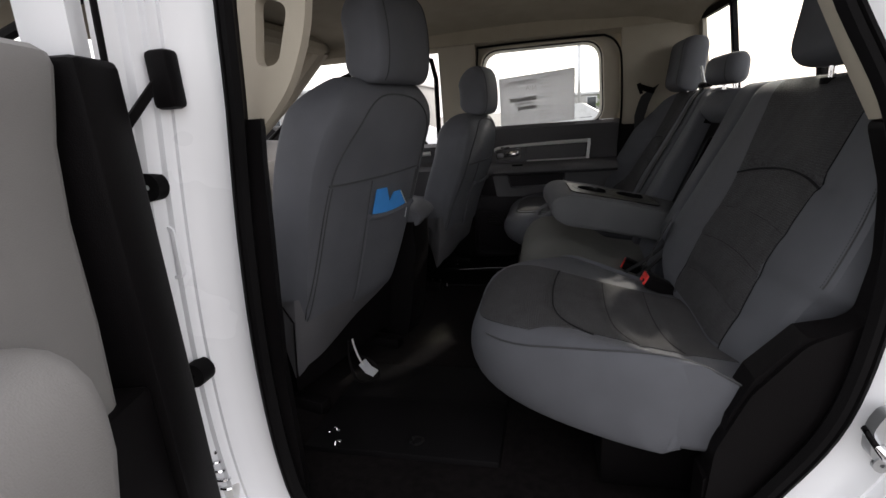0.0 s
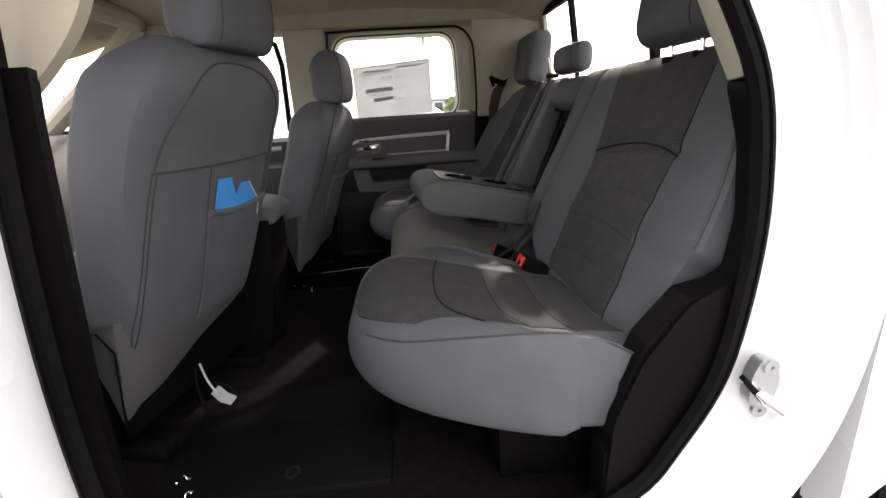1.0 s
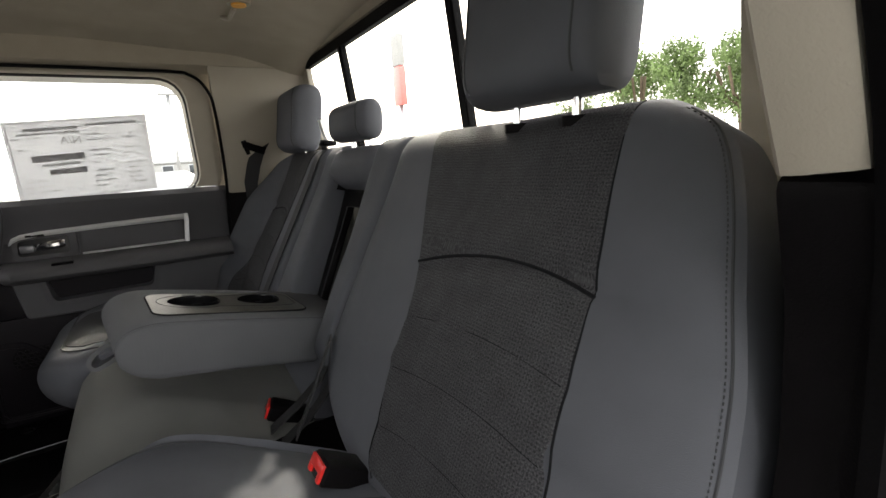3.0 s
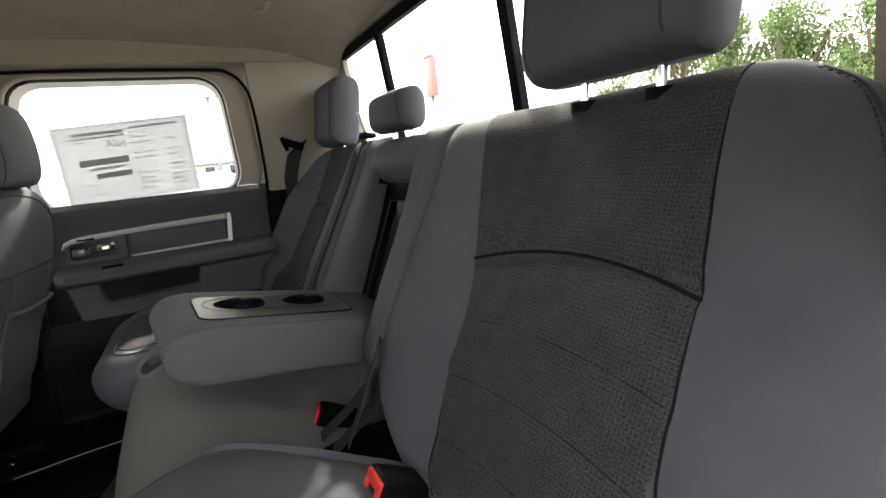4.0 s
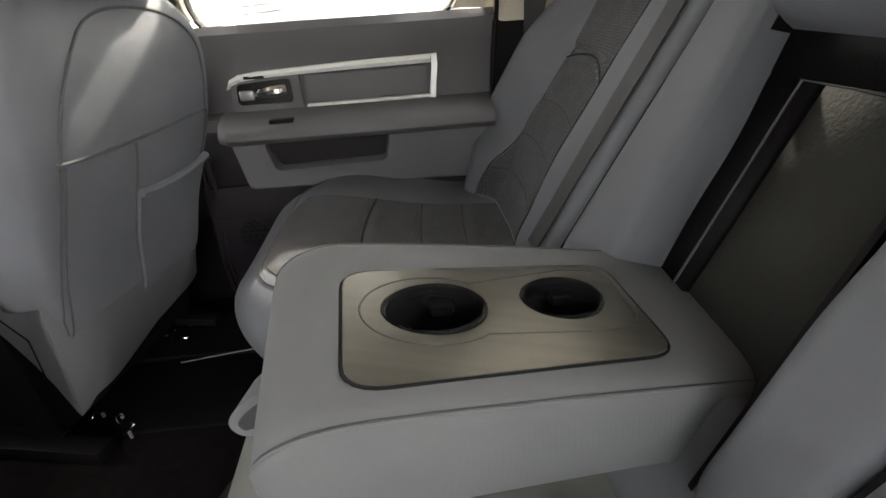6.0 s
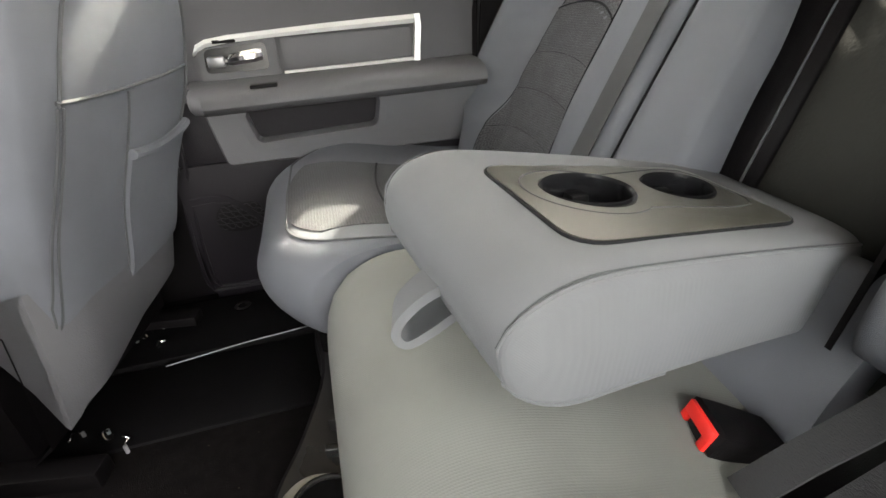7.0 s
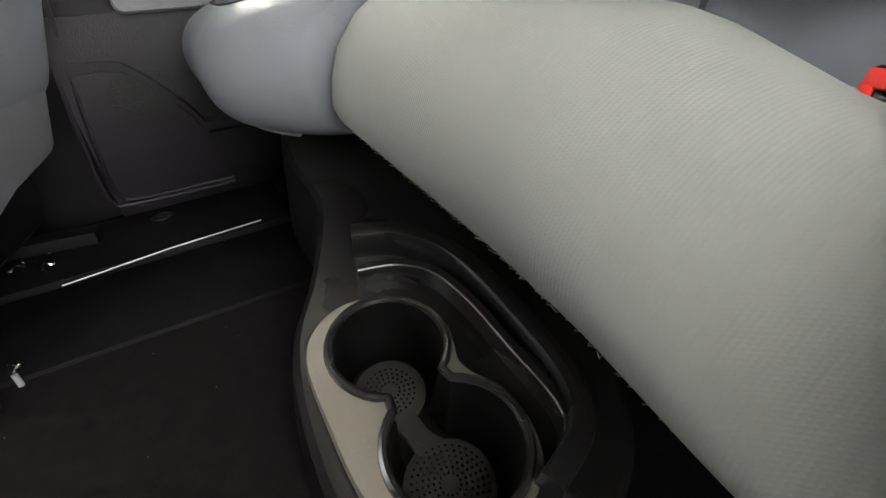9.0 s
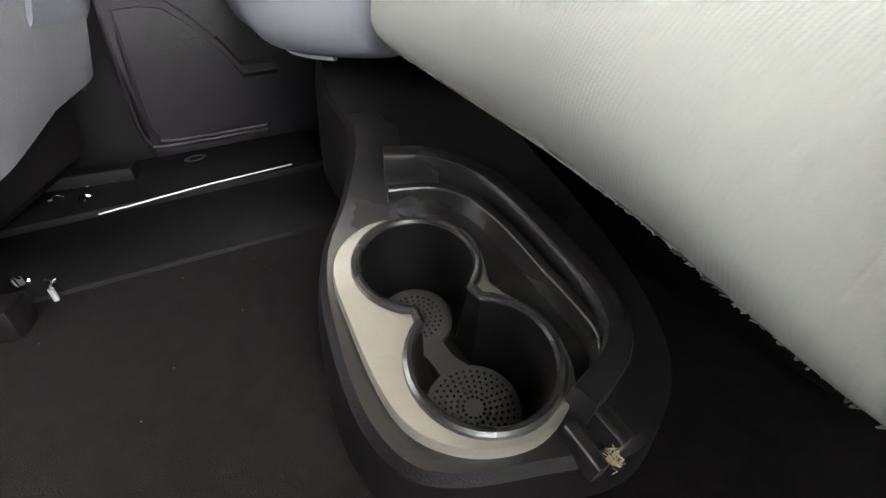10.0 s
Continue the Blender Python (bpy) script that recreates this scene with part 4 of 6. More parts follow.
def side_door(name, label, soft="trim", low="trim_lo", drop=0.0, beige=True):
    """A rear door seen from inside: skin, glass, trim panel with bezel, handle, ledge and pocket, built on the far side."""
    d = thing(name, label, "door", kind="structure")
    k = len(WIN)
    # painted shell and window surround
    bm = loft([[(p.x, 0.90 + wall_y(p.y) - 0.875 + 0.05, p.y) for p in WIN], [(p.x, 0.945 + wall_y(p.y) - 0.875, p.y) for p in grown(WIN, 0.03)],
               [(p.x, 0.965 + wall_y(p.y) - 0.875, p.y) for p in grown(WIN, 0.06)]], caps=False)
    part("shell", bm, "paint", d)
    part("shell", plate_xz(round_poly([(-0.21, -0.14), (0.48, -0.14), (0.60, 0.12), (0.62, 0.62), (-0.17, 0.62)], 0.04), 0.92, 0.965), "paint", d, "white painted door skin")
    part("window_frame", ring_panel(WIN, [(0.004, 0.874), (0.002, 0.868), (0.002, 0.860), (0.005, 0.852), (0.010, 0.850)]), "rubber", d, "black window channel")
    up = [i for i, q in enumerate(WIN) if q.y > 0.66]
    i0 = next(i for i in up if (i - 1) % k not in up)
    run = [(i0 + j) % k for j in range(len(up))]
    def widened(d):
        """The surround's outer edge, broad along the rear of the window."""
        return [p + Vector((0.058 * min(1.0, max(0.0, (p.x - 0.40) / 0.10)), 0.0)) for p in grown(WIN, 0.014 + d)]
    if beige:
        part("window_frame", loft([[(q[i].x, y + wall_y(q[i].y) - 0.875, q[i].y) for i in run] for q, y in ((grown(WIN, 0.007), 0.850), (grown(WIN, 0.010), 0.840), (widened(0.0), 0.838), (widened(0.006), 0.842), (widened(0.010), 0.866), (grown(WIN, 0.115), 0.872))], closed=False), "pillar", d, "beige window surround")
    pane = part("pane", plate_xz(grown(WIN, 0.004), 0.866, 0.870, follow=True), "glass" if beige else "tint", d, "clear side window")
    pane.visible_shadow = False
    # trim panel
    part("upper_panel", loft([[(x, 0.868, 0.656), (x, 0.846, 0.658), (x, 0.832, 0.642), (x, 0.838, 0.60), (x, 0.852, 0.57), (x, 0.856, 0.48 - drop), (x, 0.84, 0.465 - drop), (x, 0.89, 0.455 - drop)] for x in span(-0.095, 0.604, 10)]), soft, d, "charcoal upper door panel")
    # bezel: satin strip on top, right end and bottom
    bz = [(-0.010, 0.532, 0.006), (-0.002, 0.543, 0.014), (0.016, 0.551, 0.014), (0.060, 0.556, 0.014), (0.142, 0.559, 0.014), (0.25, 0.562, 0.016), (0.36, 0.564, 0.017), (0.446, 0.565, 0.017)]
    part("bezel", loft([[(x, 0.838, z - h / 2), (x, 0.834, z), (x, 0.838, z + h / 2), (x, 0.862, z + h / 2), (x, 0.862, z - h / 2)] for x, z, h in bz]), "satin", d, "satin silver bezel strip")
    part("bezel", loft([[(x, 0.842, z - 0.0035), (x, 0.840, z), (x, 0.842, z + 0.0035), (x, 0.862, z + 0.0035), (x, 0.862, z - 0.0035)] for x, z in ((0.157, 0.481), (0.25, 0.482), (0.36, 0.483), (0.442, 0.484))]), "satin", d, "satin silver bezel strip")
    part("bezel", loft([[(x - 0.006, 0.840, z), (x + 0.006, 0.836, z), (x + 0.009, 0.862, z), (x - 0.008, 0.862, z)] for x, z in ((0.446, 0.478), (0.449, 0.51), (0.454, 0.55), (0.453, 0.574))]), "satin", d, "satin silver bezel end")
    part("inlay", loft([[(x, 0.848, 0.491), (x, 0.846, 0.52), (x, 0.848, 0.549), (x, 0.862, 0.549), (x, 0.862, 0.491)] for x in span(0.160, 0.436, 6)]), "trim", d, "dark grained inlay")
    # handle
    part("handle_housing", plate_xz(round_poly([(-0.008, 0.468), (0.150, 0.466), (0.150, 0.568), (-0.002, 0.552)], 0.025), 0.841, 0.862), "trim", d)
    part("handle_recess", plate_xz(round_poly([(0.006, 0.494), (0.130, 0.494), (0.130, 0.546), (0.010, 0.540)], 0.012), 0.8385, 0.85), "gloss", d)
    part("handle", loft([[(x, 0.830 - b, z - h), (x, 0.824 - b, z - h * 0.3), (x, 0.824 - b, z + h * 0.4), (x, 0.831 - b, z + h), (x, 0.838 - b, z)] for x, z, h, b in ((0.046, 0.516, 0.006, -0.008), (0.058, 0.517, 0.010, -0.001), (0.085, 0.520, 0.012, 0.001), (0.108, 0.522, 0.012, 0.0), (0.121, 0.523, 0.010, -0.004))]), "chrome", d, "chrome inside door handle")
    part("handle_pivot", box(0.012, 0.046, 0.8335, 0.842, 0.504, 0.526, 0.004), "steel_dark", d, "dark metal handle pivot")
    part("lock_knob", box(0.030, 0.075, 0.834, 0.842, 0.549, 0.556, 0.002), "black", d)
    # ledge
    part("armrest_ledge", loft([[(x + drop * 1.2, yy, z - drop) for yy, z in ((0.86, 0.480), (0.80 + b, 0.480), (0.768 + b, 0.477), (0.746 + b, 0.471), (0.730 + b, 0.462), (0.722 + b, 0.452), (0.721 + b, 0.443), (0.727 + b, 0.434), (0.742 + b, 0.428), (0.86, 0.424))] for x, b in ((-0.035, 0.06), (-0.022, 0.02), (0.0, 0.0), (0.12, 0.0), (0.3, 0.0), (0.572, 0.005))]), soft, d, "padded door armrest")
    part("grip_slot", box(0.090, 0.142, 0.742, 0.766, 0.468, 0.4765, 0.003), "black", d)
    # lower panel with pocket
    pk = round_poly([(0.084, 0.366), (0.326, 0.372), (0.338, 0.428), (0.070, 0.424)], 0.012)
    part("lower_panel", ring_panel(pk, [(0.0, 0.80), (0.0, 0.760), (0.004, 0.752), (0.020, 0.754)], follow=False), low, d, "grey pocket rim")
    part("pocket", plate_xz(grown(pk, 0.004), 0.785, 0.79), "kick", d, "dark map pocket")
    rim = [p for p in round_poly([(-0.004, 0.436), (0.014, 0.325), (0.604, 0.314), (0.604, 0.436)], 0.010, 4)]
    bm = bmesh.new()
    es = []
    for lp in (rim, grown(pk, 0.012)):
        vs = [bm.verts.new((p.x, 0.757, p.y)) for p in lp]
        es += [bm.edges.new((vs[i], vs[(i + 1) % len(vs)])) for i in range(len(vs))]
    bmesh.ops.triangle_fill(bm, use_beauty=True, use_dissolve=False, edges=es)
    part("lower_panel", bm, low, d, "grey lower door panel", smooth=False)
    part("lower_panel", loft([[(p.x, 0.757, p.y) for p in rim], [(p.x, 0.762, p.y) for p in grown(rim, 0.004)], [(p.x, 0.86, p.y) for p in grown(rim, 0.004)]], caps=False), low, d, "grey edge of the lower door panel")
    part("kick_panel", loft([[(x, 0.86, 0.33), (x, 0.772, 0.326), (x, 0.765, 0.28), (x, 0.772, 0.16), (x, 0.79, 0.04), (x, 0.80, -0.02), (x, 0.86, -0.02)] for x in span(-0.10, 0.604, 8)]), "kick", d, "dark lower kick panel")
    part("kick_panel", box(-0.10, 0.02, 0.785, 0.86, 0.30, 0.452, 0.01), "kick", d, "dark lower kick panel")
    part("panel_end", plate_xz(round_poly([(-0.10, 0.452), (0.005, 0.448), (0.005, 0.475), (-0.10, 0.475)], 0.008), 0.79, 0.86), soft, d, "charcoal panel end")
    for i in range(-3, 4):
        for j in range(-1, 3):
            if abs(i + j / 2) < 3.2 - 0.5 * abs(j):
                part("speaker_cell", disc_ring((0.006 + 0.0155 * (i + j / 2), 0.7685, 0.200 + 0.0135 * j), 0.0058, 0.0080, -0.0035, 0.006, 'y', 6), "kick", d)
    part("speaker_grille", plate_xz(smooth_loop([(-0.046, 0.205), (-0.030, 0.235), (0.008, 0.246), (0.044, 0.232), (0.056, 0.205), (0.046, 0.182), (0.008, 0.172), (-0.034, 0.180)], 4), 0.7675, 0.774), "wellblack", d, "dark speaker opening")
    for dx in (0.0, 0.016):
        part("kick_ridge", tube(open_arc([(-0.084 + dx, 0.775, 0.40), (-0.092 + dx, 0.772, 0.30), (-0.104 + dx, 0.772, 0.18), (-0.110 + dx, 0.782, 0.07), (-0.104 + dx, 0.790, 0.034 + dx * 0.5), (-0.080 + dx, 0.792, 0.022 + dx * 0.5), (0.10, 0.79, 0.020 + dx * 0.5)]), 0.0045, 6), "kick", d, "raised moulding of the kick panel")
    part("kick_step", loft([[(x, 0.790, z), (x, 0.770, z - 0.002), (x, 0.7645, z - 0.010), (x, 0.7655, z - 0.024), (x, 0.790, z - 0.040)] for x, z in ((-0.085, 0.270), (-0.045, 0.272), (-0.012, 0.266), (0.012, 0.246), (0.040, 0.216), (0.062, 0.186), (0.082, 0.152), (0.14, 0.152))]), "kick", d, "moulded step of the kick panel")
    return d


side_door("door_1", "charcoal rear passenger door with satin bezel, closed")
# same trim as door_1, coloured paler to stand for the daylight on it
near_door = side_door("door_2", "open rear door with daylight-paled trim and white painted shell", "lit_trim", "lit_trim", 0.07, False)
# its trim is swept more softly than the far door's
for ob in list(near_door.children):
    if ob.name.split(".")[0] in ("bezel", "inlay", "handle_housing", "handle_recess", "handle", "handle_pivot", "lock_knob", "upper_panel", "armrest_ledge", "grip_slot", "lower_panel", "pocket", "panel_end", "kick_panel", "speaker_cell", "speaker_grille", "kick_ridge", "kick_step"):
        bpy.data.objects.remove(ob)
UPPER = [(0.868, 0.656), (0.848, 0.658), (0.836, 0.650), (0.832, 0.636), (0.838, 0.60), (0.848, 0.55), (0.852, 0.46), (0.846, 0.33), (0.846, 0.20), (0.89, 0.19)]
LEDGE = [(0.87, 0.378), (0.80, 0.378), (0.774, 0.373), (0.754, 0.360), (0.741, 0.340), (0.735, 0.31), (0.737, 0.26), (0.749, 0.20), (0.775, 0.14), (0.87, 0.12)]
LOWER = [(0.87, 0.235), (0.785, 0.235), (0.772, 0.225), (0.770, 0.19), (0.782, 0.10), (0.795, -0.08), (0.87, -0.09)]
part("upper_panel", loft([[(lerp(-0.104, -0.124, (z - 0.41) / 0.24) + dx, min(0.89, y + dy), z - dy * 0.3) for y, z in UPPER] for dx, dy in ((0, 0.022), (0.004, 0.011), (0.012, 0.004), (0.024, 0.0), (0.30, -0.004), (0.66, 0.0))]), "lit_trim", near_door, "upper door panel in daylight-paled trim")
for nm, prof, x0, zc, label in (("armrest_ledge", LEDGE, 0.052, 0.270, "padded door armrest in daylight-paled trim"), ("lower_panel", LOWER, 0.050, 0.10, "grey lower door panel")):
    part(nm, loft([[(x0 + dx, 0.87 - (0.87 - y) * s, zc + (z - zc) * (1 - (1 - s) * 0.5)) for y, z in prof] for dx, s in ((0, 0.50), (0.003, 0.68), (0.010, 0.84), (0.022, 0.94), (0.040, 0.99), (0.07, 1.0), (0.30, 1.03), (0.52, 1.0))]), "lit_trim", near_door, label)
part("kick_panel", box(-0.125, 0.54, 0.832, 0.90, -0.12, 0.22, 0.01), "black", near_door, "black lower door panel")

# price sheet on the side window, printed side out: dim bars show through
sheet = thing("window_sticker", "white printed price sheet on the side window", "sticker")


def on_glass(x, z, dy=0.0):
    return Vector((x, 0.863 + wall_y(z) - 0.875 - dy, z))


def on_page(a, b, dy=0.0):
    """A place on the sheet, which is stuck on a little askew."""
    return on_glass(lerp(0.036, 0.386, a), lerp(0.875, 0.643, b) + 0.022 * a, dy)


def sheet_bar(a0, a1, b0, b1, name, material, dy, label=""):
    bm = bmesh.new()
    q = [on_page(a0, b1, dy), on_page(a1, b1, dy), on_page(a1, b0, dy), on_page(a0, b0, dy)]
    w = [p + Vector((0, 0.0006, 0)) for p in q]
    return part(name, loft([q, w], bm=bm), material, sheet, label, smooth=False)


sheet_bar(0, 1, 0, 1, "page", "paper", 0.0, "white paper sheet")
for a0, a1, b0, b1 in ((0.02, 0.98, 0.020, 0.028), (0.02, 0.98, 0.965, 0.973), (0.02, 0.026, 0.02, 0.97), (0.974, 0.98, 0.02, 0.97)):
    sheet_bar(a0, a1, b0, b1, "border", "print_grey", 0.001)
for a0, a1, b0, b1 in ((0.14, 0.50, 0.42, 0.50), (0.24, 0.50, 0.60, 0.67)):
    sheet_bar(a0, a1, b0, b1, "print_bar", "ink", 0.001)
for a0, a1, b0, b1 in ((0.13, 0.50, 0.09, 0.13), (0.55, 0.92, 0.07, 0.10), (0.08, 0.50, 0.15, 0.17), (0.20, 0.46, 0.53, 0.56)):
    sheet_bar(a0, a1, b0, b1, "print_bar", "print_grey", 0.001)
rs = random.Random(4)
for r in range(11):
    b = 0.20 + r * 0.066
    for a0, a1 in ((0.06, 0.12), (0.14, 0.30), (0.54, 0.74), (0.80, 0.94)):
        if rs.random() < 0.75 and not (a0 < 0.5 and 0.36 < b < 0.7):
            e = a0 + (a1 - a0) * rs.uniform(0.5, 1)
            sheet_bar(a0, e, b, b + 0.014, "print_line", "print_grey", 0.001)
# the sheet reads from outside, so its letters stand reversed here
tcu = bpy.data.curves.new("price_text", 'FONT')
tcu.body, tcu.size, tcu.align_x = "N/A", 0.030, 'CENTER'
tob = new("price_text", tcu)
bpy.context.view_layer.update()
tme = bpy.data.meshes.new_from_object(tob)
bpy.data.objects.remove(tob)
for v in tme.vertices:
    q = on_page(0.43, 0.30, 0.0018)
    v.co = Vector((q.x - v.co.x, q.y - v.co.y * 0.20, q.z + v.co.y))
link("text", tme, "ink", sheet, "grey printed letters", smooth=False)

# ---- rear window ----
rwall = thing("wall_rear", "rear wall of the cab with sliding rear window", "cab rear", kind="structure")


def rear_x(z):
    return 0.912 - (z - 0.72) * 0.12


def rear_bar(y0, y1, z0, z1, name, material, label="", th=0.02):
    q = [(rear_x(z), y, z) for y, z in ((y0, z0), (y1, z0), (y1, z1), (y0, z1))]
    return part(name, loft([q, [(x + th, y, z) for x, y, z in q]]), material, rwall, label, smooth=False)


rear_bar(-0.88, 0.84, -0.05, 0.650, "panel", "black", "black rear cab panel")
rear_bar(-0.74, 0.74, 0.648, 0.668, "window_frame", "rubber", "black window frame")
rear_bar(-0.74, 0.74, 1.030, 1.06, "window_frame", "rubber", "black window frame")
rear_bar(-0.88, -0.705, 0.652, 1.06, "window_frame", "pillar", "beige rear pillar trim")
rear_bar(0.70, 0.80, 0.652, 1.06, "window_frame", "pillar", "beige rear pillar trim")
for y in (-0.192, 0.375):
    rear_bar(y - 0.011, y + 0.011, 0.668, 1.035, "divider", "rubber", "black sliding window divider")
rear_bar(-0.80, 0.80, 1.055, 1.16, "header", "liner", "beige header above the rear window")
for y0, y1 in ((-0.705, -0.203), (-0.181, 0.364), (0.386, 0.70)):
    g = rear_bar(y0, y1, 0.668, 1.03, "pane", "glass", "clear rear window pane", 0.004)
    g.visible_shadow = False

# ---- near rear pillar inside ----
nwall = thing("wall_near_side", "driver side of the cab with beige pillar trim", "cab side", kind="structure")


def near_panel(pts, y, th, material, name, label=""):
    return part(name, plate_xz(round_poly(pts, 0.015, 4), y, y + th), material, nwall, label)


def lean(pts, y):
    return [(x, y + max(0, z - 0.63) * 0.18, z) for x, z in pts]


TRIM_EDGE = [(0.671, 0.685), (0.643, 0.738), (0.617, 0.790), (0.572, 0.880), (0.520, 0.975), (0.47, 1.06)]
part("pillar_trim", loft([[(x + 0.004, -0.846, z), (x - 0.001, -0.850, z), (x - 0.002, -0.856, z), (x - 0.008, -0.886, z + 0.003), (x - 0.006, -0.892, z + 0.004), (x + 0.03, -0.892, z + 0.004), (x + 0.03, -0.846, z)] for x, z in TRIM_EDGE]), "pillar", nwall, "beige reveal of the rear pillar trim")
part("pillar_trim", loft([[(x + d, y, z) for x, z in TRIM_EDGE] + [(0.90, y, 1.06), (0.90, y, 0.685)] for d, y in ((0.004, -0.862), (0.0, -0.858), (0.02, -0.846))]), "pillar", nwall, "beige rear pillar trim")
near_panel([(0.50, 0.02), (0.90, 0.02), (0.90, 0.685), (0.668, 0.685), (0.694, 0.60), (0.702, 0.50), (0.690, 0.42), (0.62, 0.385), (0.556, 0.300), (0.515, 0.20)], -0.893, 0.045, "black", "pillar_trim", "black lower pillar trim")
part("side_trim", loft([[(0.515, y, 0.150), (0.532, y, 0.255), (0.562, y, 0.325), (0.622, y, 0.392), (0.76, y, 0.420), (0.76, y, -0.06), (0.50, y, -0.06), (0.505, y, 0.140)] for y in (-0.885, -0.835)]), "black", nwall, "black plastic seat side trim", smooth=False)
blade = round_poly([(-0.225, 0.700), (-0.175, 0.745), (-0.132, 0.795), (-0.100, 0.87), (-0.070, 1.06), (-0.235, 1.06), (-0.232, 0.87)], 0.03, 5)
slot = round_poly([(-0.190, 0.825), (-0.150, 0.825), (-0.124, 0.913), (-0.178, 0.933)], 0.018, 5)
bm = bmesh.new()
sides = []
for lp in (blade, slot):
    for yy in (-0.862, -0.838):
        vs = [bm.verts.new((p.x, yy + max(0, p.y - 0.63) * 0.10, p.y)) for p in lp]
        sides.append((vs, [bm.edges.new((vs[i], vs[(i + 1) % len(vs)])) for i in range(len(vs))]))
for k in (0, 1):
    bmesh.ops.triangle_fill(bm, use_beauty=True, use_dissolve=False, edges=sides[k][1] + sides[k + 2][1])
for k in (0, 2):
    va, vb = sides[k][0], sides[k + 1][0]
    for i in range(len(va)):
        bm.faces.new((va[i], va[(i + 1) % len(va)], vb[(i + 1) % len(va)], vb[i]))
part("centre_pillar_trim", bm, "pillar", nwall, "beige centre pillar trim with belt slot")
part("centre_pillar_trim", loft([[(x, -0.89, z), (x - 0.02, -0.845, z), (x - 0.15, -0.845, z), (x - 0.17, -0.89, z)] for x, z in ((-0.205, -0.08), (-0.206, 0.30), (-0.176, 0.68), (-0.168, 0.745))]), "black", nwall, "black lower centre pillar trim")
part("roof_rail", loft([[(x, -0.73, roof_z(x, 0.7) + 0.01), (x, -0.735, 1.045), (x, -0.80, 1.04), (x, -0.83, 1.12)] for x in span(-1.0, 0.89, 12)]), "liner", nwall, "beige cloth roof rail")
part("sill_plate", box(-0.24, 0.50, -0.89, -0.78, -0.055, -0.015, 0.01), "black", nwall, "black sill plate")

# the near rear door stands open on its front hinges
part("end_panel", box(-0.215, -0.126, 0.822, 0.925, -0.12, 0.650, 0.012), "black", near_door, "black door end panel")
part("end_shell", box(-0.205, -0.10, 0.928, 0.960, -0.13, 0.66, 0.008), "paint", near_door, "white door edge")
part("frame_post", loft([[(x, y, z), (x + 0.045, y - 0.01, z), (x + 0.045, y + 0.05, z), (x, y + 0.05, z)] for x, y, z in ((-0.200, 0.850, 0.62), (-0.185, 0.835, 0.72), (-0.14, 0.780, 1.03))]), "paint", near_door, "white painted window post")
part("frame_seal", tube([(-0.212, 0.842, 0.20), (-0.212, 0.842, 0.62), (-0.195, 0.825, 0.73), (-0.15, 0.775, 1.03)], 0.0045, 8), "rubber", near_door, "black door edge seal")
near_door.matrix_world = pose(-0.423, -1.048, 0.18) @ Matrix.Rotation(radians(-76), 4, 'Z') @ Matrix.Diagonal((1, -1, 1, 1)) @ Matrix.Translation((0.21, -0.965, 0))


